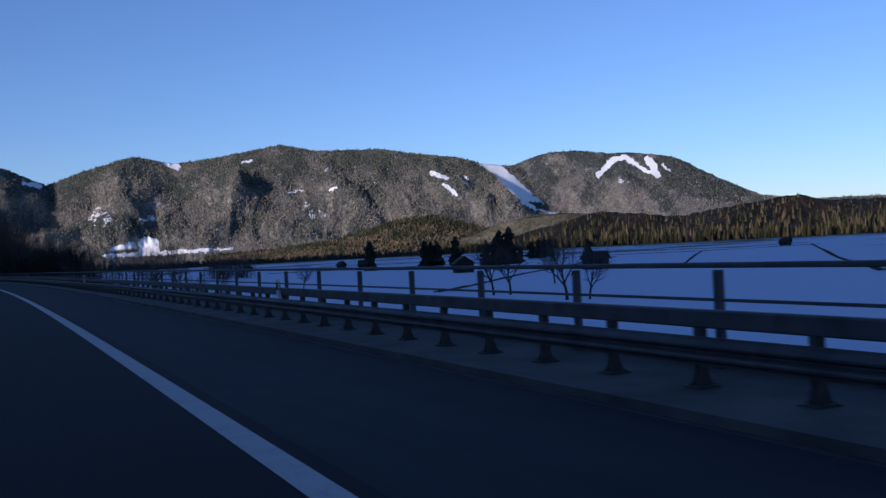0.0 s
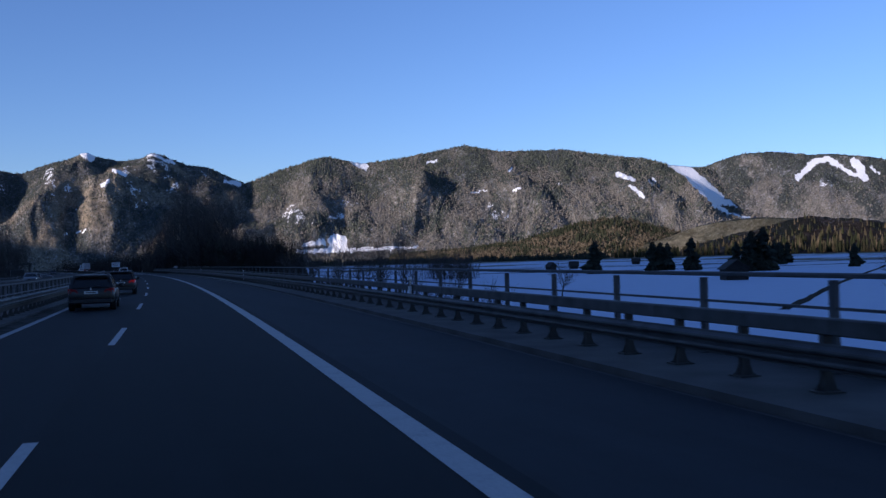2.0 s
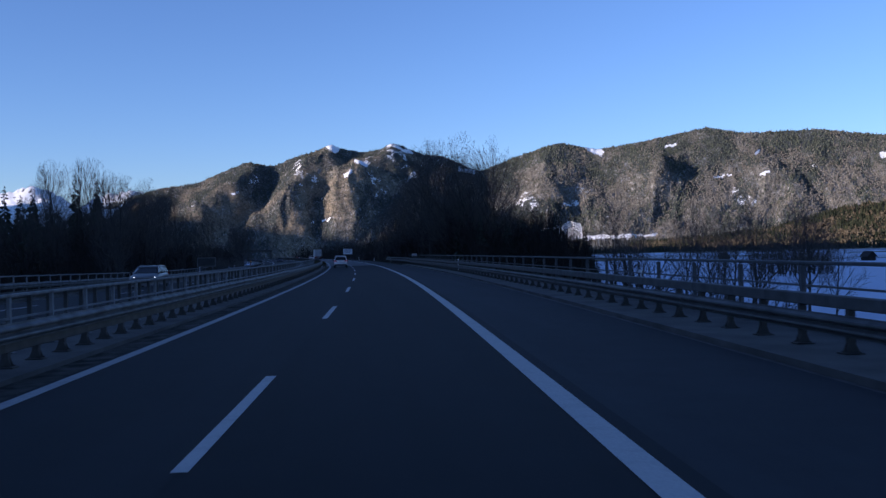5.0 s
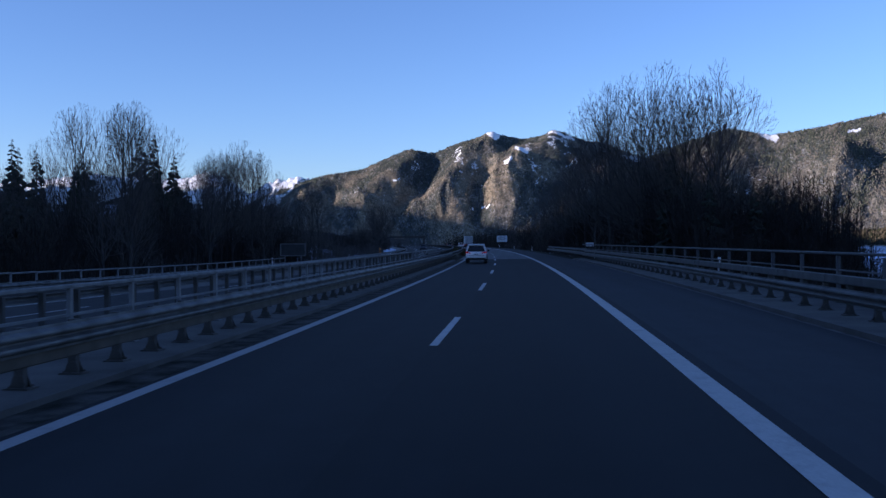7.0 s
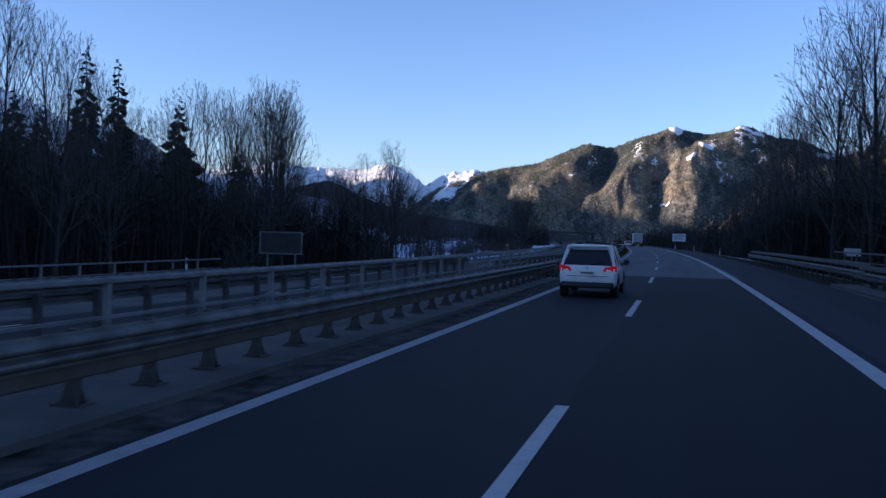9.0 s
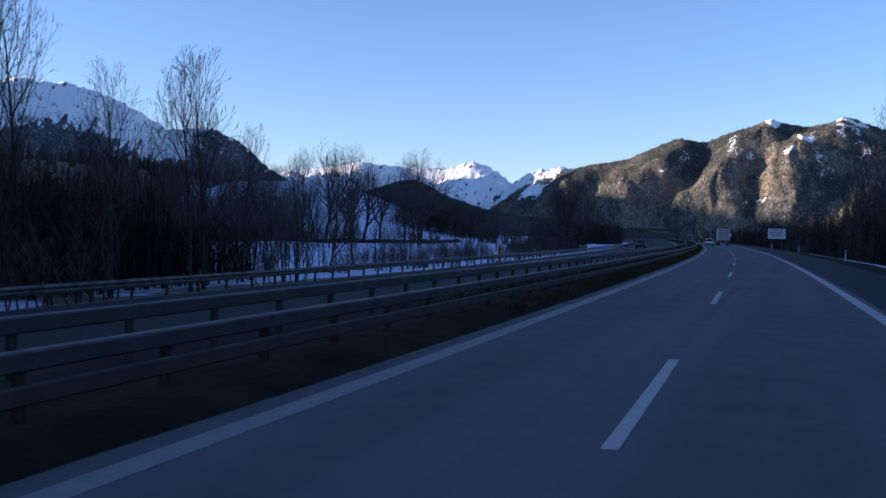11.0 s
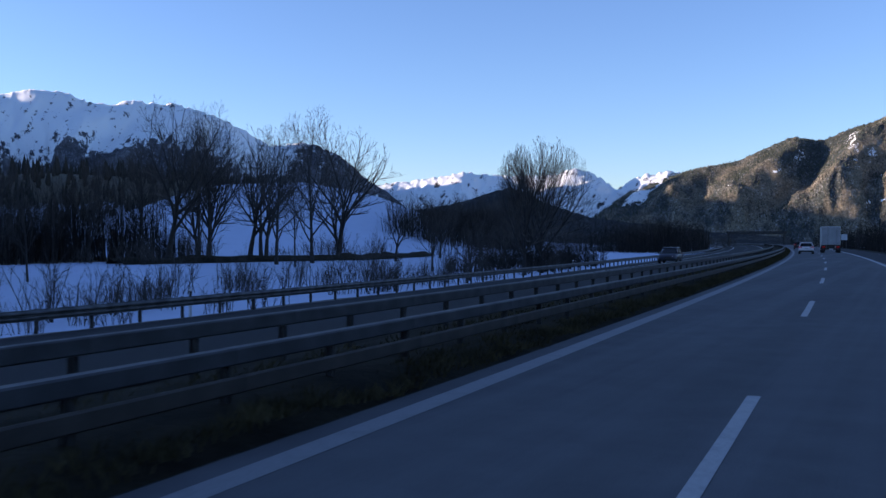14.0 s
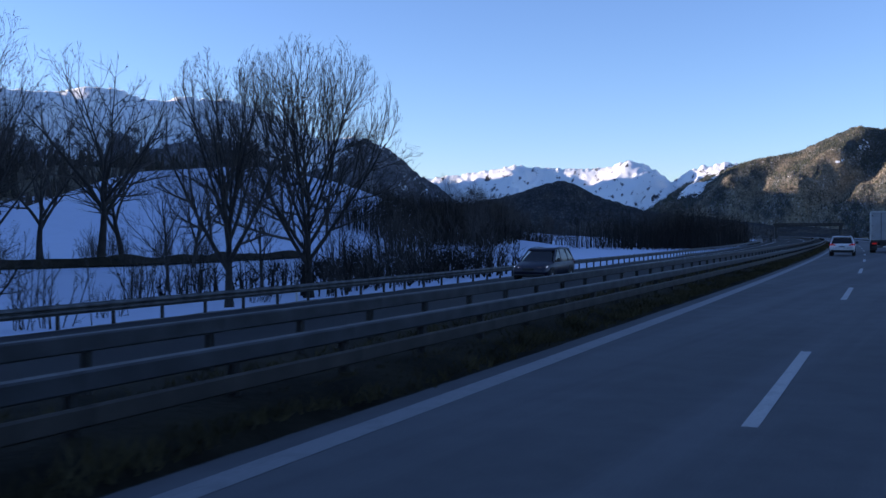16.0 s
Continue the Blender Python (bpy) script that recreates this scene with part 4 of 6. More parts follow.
def twig(rng, b, p, q, w):
    """A thin sliver from p to a point at q, turned any way."""
    u = (q - p).cross(Vector((rng.uniform(-1, 1), rng.uniform(-1, 1), rng.uniform(-1, 1)))).normalized() * w * 0.55
    b.add([p + u, p - u, q], [(0, 1, 2)])


def arc(p, c, q, n):
    return [p * (1 - k / n) ** 2 + c * 2 * (k / n) * (1 - k / n) + q * (k / n) ** 2 for k in range(n + 1)]


def grown_tree(seed, height, width, kids, ratio, angle, clear=0.25, trunk=1.0, girth=0.012, fine=0.011, rise=0.05, apart=False, slivers=3, wild=1.0):
    """A leafless tree grown branch by branch: kids, ratio and angle give for each order of branches how many spring from one,
    how long they are against it and how far they lean out; width is the crown's radius in heights, clear the bare foot of the trunk."""
    rng = random.Random(seed)
    wood, twigs, each = [], [], []
    last = len(kids)

    def sprout(p, d, length, r, order, who):
        n = (7, 5, 3, 2)[min(order, 3)]
        pts, rad = [p.copy()], [r]
        wob = (0.05, 0.09, 0.1, 0.1)[min(order, 3)] * wild
        for k in range(n):
            d = (d + Vector((rng.uniform(-wob, wob), rng.uniform(-wob, wob), rise * (0.4 if order == 0 else 1.0)))).normalized()
            p = p + d * (length / n)
            pts.append(p.copy())
            rad.append(max(0.004, r * (1 - 0.82 * (k + 1) / n)))
        wood.append((order, who, pts, rad))
        if order == last:
            for k in range(slivers):
                o = pts[rng.randrange(1, len(pts))] if k else pts[-1]
                e = turned(d, rng.uniform(0.05, 0.5), rng.uniform(0, math.tau))
                twigs.append((o, o + (e + Vector((0, 0, 0.15))) * length * rng.uniform(0.35, 0.8)))
            return
        start = clear / trunk if order == 0 else 0.18
        count = kids[order]
        around = rng.uniform(0, math.tau)
        for k in range(count):
            f = start + (1 - start) * (k + rng.uniform(0.2, 0.8)) / count
            g = f * n
            q = min(n - 1, int(g))
            o = pts[q].lerp(pts[q + 1], g - q)
            along = (pts[q + 1] - pts[q]).normalized()
            around += 2.4 + rng.uniform(-0.4, 0.4)
            e = turned(along, angle[order] * rng.uniform(0.7, 1.25) * (1.15 - 0.45 * f), around)
            if e.z < -0.1:
                e.z *= -0.5
            swell = 0.55 + 0.9 * math.sin(math.pi * min(1.0, 0.22 + 0.62 * f)) if order == 0 and trunk > 0.6 else 1.25 - 0.55 * f
            sprout(o, e.normalized(), length * ratio[order] * swell * rng.uniform(0.8, 1.15), max(0.006, r * (1 - 0.75 * f) * (0.55 if trunk > 0.6 else 0.8)), order + 1, k if order == 0 else who)

    sprout(Vector((0, 0, 0)), Vector((rng.uniform(-0.03, 0.03), rng.uniform(-0.03, 0.03), 1)).normalized(), height * trunk * 0.92, height * girth, 0, 0)
    ends = [q for _, q in twigs]
    reach = sorted(math.hypot(q.x, q.y) for q in ends)[int(len(ends) * 0.93)]
    tall = sorted(q.z for q in ends)[int(len(ends) * 0.995)]
    kx, kz = width * height / reach, height / tall
    mid, half = height * (1 + clear) / 2, height * (1 - clear) / 2

    def fit(q):
        """Scaled to the tree's size, with what sticks out of the rounded crown drawn in."""
        x, y, z = q.x * kx, q.y * kx, q.z * kz
        if z > mid:
            e = math.sqrt((x * x + y * y) / (width * height) ** 2 + ((z - mid) / half) ** 2)
            if e > 0.85:
                k = (0.85 + 0.15 * math.tanh((e - 0.85) / 0.3) + 0.12 * (e - 0.85)) / e
                x, y, z = x * k, y * k, mid + (z - mid) * k
        return Vector((x, y, z - 0.3))

    stem, crown = Build(), Build()
    for order, who, pts, rad in wood:
        if order <= 1:
            b = stem
            if order == 1 and apart:
                b = Build()
                each.append(b)
            if order == 0:
                rad = [rad[0] * 1.35] + rad[1:]
            b.tube([fit(q) for q in pts], rad, 8 if order == 0 else 5, cap=False)
        else:
            crown.tube([fit(q) for q in pts], rad, 3, cap=False)
    for p, q in twigs:
        twig(rng, crown, fit(p), fit(q), fine)
    parts = [("trunk", stem.mesh("trunk", MAT["bark"], flat=False))]
    parts += [("limb", b.mesh("limb", MAT["bark"], flat=False)) for b in each]
    return parts + [("crown", crown.mesh("crown", MAT["twig"]))]


def bush_mesh(seed, height, dense=17):
    rng = random.Random(seed)
    b, stems = Build(), Build()
    for i in range(dense):
        p = Vector((rng.gauss(0, height * 0.22), rng.gauss(0, height * 0.22), -0.2))
        d = turned(Vector((0, 0, 1)), abs(rng.gauss(0.18, 0.2)), rng.uniform(0, math.tau))
        ln = height * rng.uniform(0.55, 1.05)
        p1, e1, q1 = limb(rng, stems, p, d, ln, 0.034, 0.012, 4, 3, 0.03, 0.1)
        for a in range(6):
            g = (0.2 + 0.8 * (a + rng.random()) / 6) * 4
            j = min(3, int(g))
            p2, e2, q2 = limb(rng, b, p1[j].lerp(p1[j + 1], g - j), turned(e1[j], rng.uniform(0.3, 0.8), rng.uniform(0, math.tau)), ln * rng.uniform(0.15, 0.34), 0.012, 0.005, 1, 3, 0.05, 0.1)
            for tw in range(6):
                w0 = p2[0].lerp(p2[1], rng.uniform(0.3, 1.0))
                twig(rng, b, w0, w0 + turned(e2[1], rng.uniform(0.2, 0.6), rng.uniform(0, math.tau)) * ln * rng.uniform(0.12, 0.3), 0.014)
    return stems.mesh("stem", MAT["bark"]), b.mesh("crown", MAT["twig"])


def spruce_meshes(seed, height, width=0.2, bare=0.08, taper=0.8, dense=1.0, lumpy=0.3):
    rng = random.Random(seed)
    trunk, crown = Build(), Build()
    trunk.tube([(0, 0, -0.3), (0, 0, height * 0.5), (0, 0, height)], [height * 0.017, height * 0.009, 0.01], 7)
    layers = int(height * 2.1 * dense)
    for i in range(layers):
        t = bare + (1 - bare) * (i + 0.5) / layers
        z = t * height
        reach = height * width * (1 - t) ** taper * rng.uniform(0.7, 1.2) + 0.12
        n = 11 if t < 0.7 else 8
        for k in range(n):
            z = t * height + rng.uniform(-0.9, 0.9) * height / layers
            a = k * math.tau / n + rng.uniform(-0.3, 0.3)
            ln = reach * rng.uniform(0.65, 1.15) * (1 + lumpy * noise.noise(Vector((math.cos(a) * 1.2, math.sin(a) * 1.2, t * 5.0 + seed))))
            c, s = math.cos(a), math.sin(a)
            droop = -0.30 * ln + rng.uniform(-0.12, 0.05) * ln
            w = ln * 0.26
            o = Vector((0, 0, z))
            tip = Vector((c * ln, s * ln, z + droop))
            m1 = Vector((c * ln * 0.55 - s * w, s * ln * 0.55 + c * w, z + droop * 0.4 - 0.1 * ln))
            m2 = Vector((c * ln * 0.55 + s * w, s * ln * 0.55 - c * w, z + droop * 0.4 - 0.1 * ln))
            mid = Vector((c * ln * 0.6, s * ln * 0.6, z + droop * 0.4 + 0.05 * ln))
            hang = Vector((c * ln * 0.62, s * ln * 0.62, z + droop - 0.24 * ln))
            crown.add([o, m1, mid, m2, tip, hang], [(0, 1, 2), (0, 2, 3), (1, 4, 2), (2, 4, 3), (0, 5, 2), (2, 5, 4)])
    return trunk.mesh("trunk", MAT["bark"], flat=False), crown.mesh("crown", MAT["needles"])


PROTO = {}


def plant(kind, m, label, category, group):
    """A tree or bush like those of its kind, with its trunk and crown as parts."""
    if kind not in PROTO:
        name = category.replace(" ", "_")
        ob = base(name, m, label, category, group)
        for nm, me in SHAPES[kind]:
            c = new(nm, me)
            c.parent = ob
        PROTO[kind] = ob
        return ob
    ob = copy_thing(PROTO[kind], m @ Matrix.Scale(1 / PROTO[kind].scale.x, 4))
    return tagged(ob, label, category, group)


SHAPES = {}
SHAPES["slim2"] = grown_tree(42, 15, 0.16, (17, 6, 4), (0.26, 0.5, 0.5), (0.85, 0.7, 0.6), 0.3, 1.0, 0.0085, 0.02, 0.07)
SHAPES["slim3"] = grown_tree(43, 13, 0.18, (16, 6, 4), (0.28, 0.5, 0.5), (0.85, 0.7, 0.6), 0.24, 1.0, 0.0085, 0.02, 0.07)
SHAPES["upright0"] = grown_tree(40, 14, 0.25, (15, 8, 5), (0.42, 0.48, 0.45), (0.8, 0.7, 0.6), 0.18, 0.95, 0.012, 0.016, 0.04, False, 4, 1.6)
SHAPES["upright1"] = grown_tree(41, 12, 0.28, (14, 8, 5), (0.44, 0.48, 0.45), (0.82, 0.7, 0.6), 0.18, 0.92, 0.0125, 0.016, 0.04, False, 4, 1.6)
SHAPES["willow7"] = grown_tree(57, 14, 0.25, (12, 9, 6, 4), (1.3, 0.42, 0.42, 0.45), (0.85, 0.7, 0.6, 0.5), 0.16, 0.5, 0.018, 0.016, 0.025)
SHAPES["broad4"] = grown_tree(44, 12, 0.4, (8, 8, 5), (1.3, 0.45, 0.42), (0.85, 0.75, 0.65), 0.16, 0.42, 0.021, 0.015, 0.03, False, 6, 2.2)
SHAPES["broad5"] = grown_tree(45, 11, 0.36, (7, 8, 5), (1.3, 0.45, 0.42), (0.78, 0.75, 0.65), 0.16, 0.45, 0.02, 0.015, 0.03, False, 6, 2.2)
SHAPES["willow6"] = grown_tree(51, 14, 0.36, (15, 10, 6, 4), (1.3, 0.6, 0.45, 0.45), (0.95, 0.75, 0.6, 0.5), 0.14, 0.5, 0.015, 0.013, 0.05, True, 4)
for i in range(3):
    SHAPES["bush%d" % i] = list(zip(("stem", "crown"), bush_mesh(70 + i, 3.0)))
for i in range(3):
    t, c = spruce_meshes(80 + i, 12.0, (0.2, 0.17, 0.26)[i], (0.06, 0.1, 0.2)[i])
    SHAPES["spruce%d" % i] = [("trunk", t), ("crown", c)]

t, c = spruce_meshes(84, 12.0, 0.25, 0.08, 0.38, 1.6, 0.9)
SHAPES["spruce3"] = [("trunk", t), ("crown", c)]


def ground_at(s, d):
    p = at(s, d)
    return land(s, d, p.x, p.y)[0]


def stand(kind, s, d, scale, spin, label, category, group, sink=0.15):
    p = at(s, d, ground_at(s, d) - sink)
    return plant(kind, Matrix.Translation(p) @ Matrix.Rotation(spin, 4, "Z") @ Matrix.Diagonal((scale, scale, scale, 1)), label, category, group)


def stand_xy(kind, x, y, scale, spin, label, category, group):
    s, d = road_place(x, y)
    z = land(s, d, x, y)[0] - 0.15
    return plant(kind, Matrix.Translation((x, y, z)) @ Matrix.Rotation(spin, 4, "Z") @ Matrix.Diagonal((scale, scale, scale, 1)), label, category, group)


rng = random.Random(11)
BARE = "tall leafless tree with fine upright twigs at the roadside"
ROUND = "leafless broad-crowned tree standing in snow"
DARK = "dark green spruce at the edge of the wood"
SHRUB = "leafless shrub with many thin stems"
# wood on the left beyond the far carriageway
for i in range(50):
    s, d = rng.uniform(212, 300), rng.uniform(30, 66)
    k = rng.choice(("slim2", "slim3", "slim2", "upright0", "upright1"))
    stand(k, s, d, rng.uniform(0.82, 1.2) * (1.0 if s < 270 else 0.78), rng.uniform(0, 6.28), BARE, "bare tree", "roadside wood")
for i in range(10):
    s, d = rng.uniform(292, 312), rng.uniform(32, 60)
    stand(rng.choice(("slim3", "upright1", "broad5")), s, d, rng.uniform(0.5, 0.8), rng.uniform(0, 6.28), BARE, "bare tree", "roadside wood")
for s, d, h in ((243, 44.5, 1.45), (242, 47, 1.42), (238, 41, 1.4), (236, 46, 1.35), (256, 31.6, 1.12), (263, 38, 1.15), (240, 38, 1.25), (249, 35, 1.05), (273, 42, 1.2), (277, 44, 1.15), (282, 42, 1.38), (286, 43, 1.25), (269, 41, 1.15), (279, 40, 1.2)):
    stand("slim2", s, d, h, rng.uniform(0, 6.28), BARE, "bare tree", "roadside wood")
for s, d, h in ((283, 29.5, 1.0), (286.5, 31, 1.1), (280, 32, 0.95), (290, 33, 0.85)):
    stand("slim3", s, d, h, rng.uniform(0, 6.28), BARE, "bare tree", "roadside wood")
for s, d, h in ((250, 43, 1.1), (265, 50, 1.2), (272, 48, 1.05), (235, 52, 1.0), (228, 46, 0.9), (258, 55, 1.0), (246, 57, 1.0), (281, 46, 0.85), (222, 56, 0.9), (216, 50, 0.8), (240, 62, 1.0), (252, 65, 1.1), (268, 60, 1.0), (285, 58, 0.8), (230, 64, 0.9), (262, 43, 0.8), (246, 49, 0.9), (290, 50, 0.7), (276, 56, 0.9), (220, 44, 0.8)):
    stand("spruce%d" % rng.randrange(3), s, d, h * 1.28, rng.uniform(0, 6.28), DARK, "spruce", "spruces in the wood")
for i in range(24):
    s, d = rng.uniform(208, 304), rng.uniform(29, 56)
    stand("bush%d" % rng.randrange(3), s, d, rng.uniform(1.0, 2.1), rng.uniform(0, 6.28), SHRUB, "shrub", "undergrowth")
# wood on the right
for i in range(34):
    s = rng.uniform(212, 405)
    d = -rng.uniform(11.5, 36)
    k = rng.choice(("upright0", "upright1", "broad4", "slim3", "upright0"))
    stand(k, s, d, rng.uniform(0.95, 1.4) * (1.0 if s < 330 else 0.9), rng.uniform(0, 6.28), BARE, "bare tree", "roadside wood")
for i in range(9):
    s, d = rng.uniform(184, 214), -rng.uniform(20, 44)
    stand(rng.choice(("upright1", "slim3", "broad5")), s, d, rng.uniform(0.9, 1.2), rng.uniform(0, 6.28), BARE, "bare tree", "roadside wood")
for s, d, h in ((229, -13, 1.32), (236, -14.5, 1.3), (222, -15, 1.1), (243, -13, 1.35), (233, -17, 1.32), (226, -12, 1.25), (240, -11.5, 1.3), (266, -11.5, 1.4), (274, -12.5, 1.45), (282, -11.5, 1.4), (290, -13, 1.4), (258, -13, 1.35), (300, -12, 1.3), (310, -12, 1.2), (318, -13, 1.2), (326, -11.5, 1.15), (335, -12.5, 1.1), (345, -12, 1.0), (356, -13, 0.95), (368, -12, 0.9), (380, -13, 0.85)):
    stand("upright%d" % rng.randrange(2), s, d, h * 1.32, rng.uniform(0, 6.28), BARE, "bare tree", "roadside wood")
for s, d, h in ((230, -14, 1.08), (237, -15.5, 1.14), (244, -13.5, 1.1), (251, -15, 1.16), (262, -14, 1.2), (224, -17, 0.95)):
    stand("willow7", s, d, h, rng.uniform(0, 6.28), BARE, "bare tree", "roadside wood")
for i in range(26):
    s, d = rng.uniform(212, 400), -rng.uniform(10.0, 26)
    stand("bush%d" % rng.randrange(3), s, d, rng.uniform(1.3, 2.6), rng.uniform(0, 6.28), SHRUB, "shrub", "undergrowth")
for i in range(12):
    stand("spruce%d" % rng.randrange(3), rng.uniform(215, 246), -rng.uniform(12, 21), rng.uniform(0.75, 1.05), rng.uniform(0, 6.28), DARK, "spruce", "spruces in the wood")
for i in range(48):
    stand("spruce%d" % rng.randrange(3), rng.uniform(232, 410), -rng.uniform(12.5, 38), rng.uniform(0.6, 1.05), rng.uniform(0, 6.28), DARK, "spruce", "spruces in the wood")
# trees beside the bridge, rooted in the meadow below
for s, d, k, h in ((81, -64.5, "broad4", 0.92), (79, -66.5, "broad5", 0.8), (102, -66.8, "broad5", 0.95), (100, -68.4, "broad4", 0.85), (125, -95, "broad5", 0.85), (162, -15.5, "broad4", 0.85), (150, -19, "broad5", 0.7), (168, -24, "upright1", 0.7),
                   (180, -40, "upright1", 0.75), (190, -52, "broad5", 0.8), (200, -38, "upright0", 0.8), (176, -66, "broad4", 0.6)):
    stand(k, s, d, h, rng.uniform(0, 6.28), "leafless tree rooted in the meadow below the bridge", "bare tree", "trees below the bridge")
for s, d, h in ((140, -30, 1.5), (144, -34, 1.6), (150, -33, 1.4), (136, -36, 1.3), (155, -17, 1.6), (160, -20, 1.7), (166, -14, 1.5), (172, -18, 1.6), (178, -14, 1.5), (185, -17, 1.6), (190, -13, 1.5)):
    stand("bush%d" % rng.randrange(3), s, d, h, rng.uniform(0, 6.28), SHRUB, "shrub", "undergrowth")
for i in range(9):
    stand_xy("bush%d" % rng.randrange(3), 88 + rng.uniform(-7, 7), 260 + rng.uniform(-9, 9), rng.uniform(1.6, 2.6), rng.uniform(0, 6.28), "dense dark leafless shrub on the snowy meadow", "shrub", "undergrowth")
# lone conifers on the meadow
for x, y, h, n in ((172, 334, 1.06, 1), (213, 354, 1.05, 3), (220, 358, 0.8, 1), (214, 334, 1.2, 1), (210, 290, 1.25, 2), (203, 289, 0.9, 2), (238, 318, 0.6, 1), (330, 420, 1.0, 3), (300, 390, 0.9, 2), (262, 300, 0.8, 1)):
    for i in range(n):
        stand_xy("spruce3", x + (i - (n - 1) / 2) * 2.9 + rng.uniform(-0.6, 0.6), y - (i - (n - 1) / 2) * 1.6, h * rng.uniform(0.9, 1.04), rng.uniform(0, 6.28), "dark bushy conifer standing on the snowy meadow", "spruce", "meadow spruces")
# the row of trees in front of the snow hill
ROW = [(-65, 421, "broad4", 1.2), (-75, 415, "broad5", 1.25), (-60, 401, "upright1", 1.0), (-77, 402, "broad4", 1.25), (-76, 408, "broad5", 1.1), (-73, 405, "upright0", 1.05), (-59, 426, "broad5", 0.7), (-60, 408, "upright0", 1.0),
       (-56, 399, "slim3", 0.7), (-84, 429, "broad4", 1.1), (-90, 422, "broad5", 1.1), (-98, 431, "upright0", 1.15), (-70, 412, "broad5", 1.05), (-68, 426, "broad4", 0.95), (-81, 414, "upright1", 1.2), (-104, 425, "slim2", 0.9),
       (-107, 431, "slim3", 0.9), (-111, 427, "slim2", 0.85), (-96, 416, "upright1", 0.95), (-87, 408, "slim3", 0.9), (-90, 404, "slim2", 0.75), (-94, 408, "slim3", 0.8), (-85, 397, "broad5", 0.8), (-62, 445, "broad4", 0.6)]
for x, y, k, h in ROW:
    stand_xy(k, x, y, h * 1.42, rng.uniform(0, 6.28), ROUND, "bare tree", "row of trees on the bank")
stand_xy("willow6", -30.3, 406.3, 1.06, 0.6, "large leafless willow with a wide fan of limbs beside the road", "willow", "")
stand_xy("willow7", -29.4, 399.2, 0.92, 2.0, ROUND, "bare tree", "trees by the willow")
stand_xy("broad4", -29.6, 387.4, 0.42, 1.0, ROUND, "bare tree", "trees by the willow")
stand_xy("upright1", -36, 409, 0.75, 1.0, ROUND, "bare tree", "trees by the willow")
stand_xy("slim3", -28, 411, 0.5, 1.0, ROUND, "bare tree", "trees by the willow")
stand_xy("upright1", -45, 410, 0.8, 3.0, ROUND, "bare tree", "trees by the willow")
for i in range(64):
    s = rng.uniform(300, 400)
    stand("bush%d" % rng.randrange(3), s, rng.uniform(28, 44), rng.uniform(0.4, 0.95), rng.uniform(0, 6.28), "leafless shrub sticking out of the snow", "shrub", "shrubs in the snow")
for i in range(20):
    stand("bush%d" % rng.randrange(3), rng.uniform(405, 450), rng.uniform(28, 48), rng.uniform(0.5, 1.1), rng.uniform(0, 6.28), "leafless shrub sticking out of the snow", "shrub", "shrubs in the snow")
for i in range(16):
    stand("bush%d" % rng.randrange(3), rng.uniform(396, 448), rng.uniform(62, 82), rng.uniform(0.6, 1.3), rng.uniform(0, 6.28), SHRUB, "shrub", "undergrowth")
# thickets further along on the left
def thicket(x, y, rx, ry, n, lo, hi, shrubs):
    for i in range(n):
        u, v = rng.gauss(0, 0.5), rng.gauss(0, 0.5)
        stand_xy(rng.choice(("upright1", "broad5", "broad4", "upright0")), x + u * rx, y + v * ry, rng.uniform(lo, hi), rng.uniform(0, 6.28), "leafless tree in a roadside thicket", "bare tree", "far thicket")
    for i in range(shrubs):
        stand_xy("bush%d" % rng.randrange(3), x + rng.gauss(0, 0.6) * rx, y + rng.gauss(0, 0.6) * ry, rng.uniform(1.2, 2.2), rng.uniform(0, 6.28), SHRUB, "shrub", "undergrowth")


thicket(-120, 600, 14, 12, 16, 0.9, 1.25, 14)
thicket(-100, 570, 16, 10, 6, 0.5, 0.8, 8)
thicket(-64, 595, 10, 9, 14, 0.8, 1.0, 12)
thicket(-72, 640, 16, 16, 8, 0.6, 0.8, 8)
thicket(-95, 690, 16, 16, 8, 0.6, 0.8, 8)
thicket(-92, 530, 13, 10, 14, 0.75, 1.05, 14)
thicket(-66, 470, 9, 9, 4, 0.4, 0.6, 8)
# left thicket before the snow hill
for i in range(8):
    s, d = rng.uniform(335, 425), rng.uniform(84, 140)
    stand("bush%d" % rng.randrange(3), s, d, rng.uniform(1.4, 2.4), rng.uniform(0, 6.28), SHRUB, "shrub", "undergrowth")
for i in range(24):
    s, d = rng.uniform(335, 425), rng.uniform(82, 145)
    stand(rng.choice(("slim2", "slim3", "upright1", "spruce1")), s, d, rng.uniform(0.75, 1.05), rng.uniform(0, 6.28), "slender leafless tree in a dense dark wood", "bare tree", "dark wood")
for i in range(34):
    stand(rng.choice(("slim2", "slim3", "upright0")), rng.uniform(325, 372), rng.uniform(54, 84), rng.uniform(0.7, 1.0), rng.uniform(0, 6.28), "slender leafless tree in a dense dark wood", "bare tree", "dark wood")
for i in range(16):
    stand(rng.choice(("slim2", "slim3")), rng.uniform(312, 352), rng.uniform(34, 48), rng.uniform(0.3, 0.6), rng.uniform(0, 6.28), "thin leafless sapling standing in the snow", "bare tree", "saplings in the snow")
# right side further along
for i in range(24):
    s, d = rng.uniform(400, 700), -rng.uniform(14, 45)
    stand(rng.choice(("upright1", "broad5", "slim3", "spruce0")), s, d, rng.uniform(0.55, 0.9), rng.uniform(0, 6.28), "leafless tree in a roadside thicket", "bare tree", "far thicket")
for i in range(30):
    stand("bush%d" % rng.randrange(3), rng.uniform(330, 460), -rng.uniform(9, 22), rng.uniform(0.4, 1.0), rng.uniform(0, 6.28), "leafless shrub sticking out of the snow", "shrub", "shrubs in the snow")


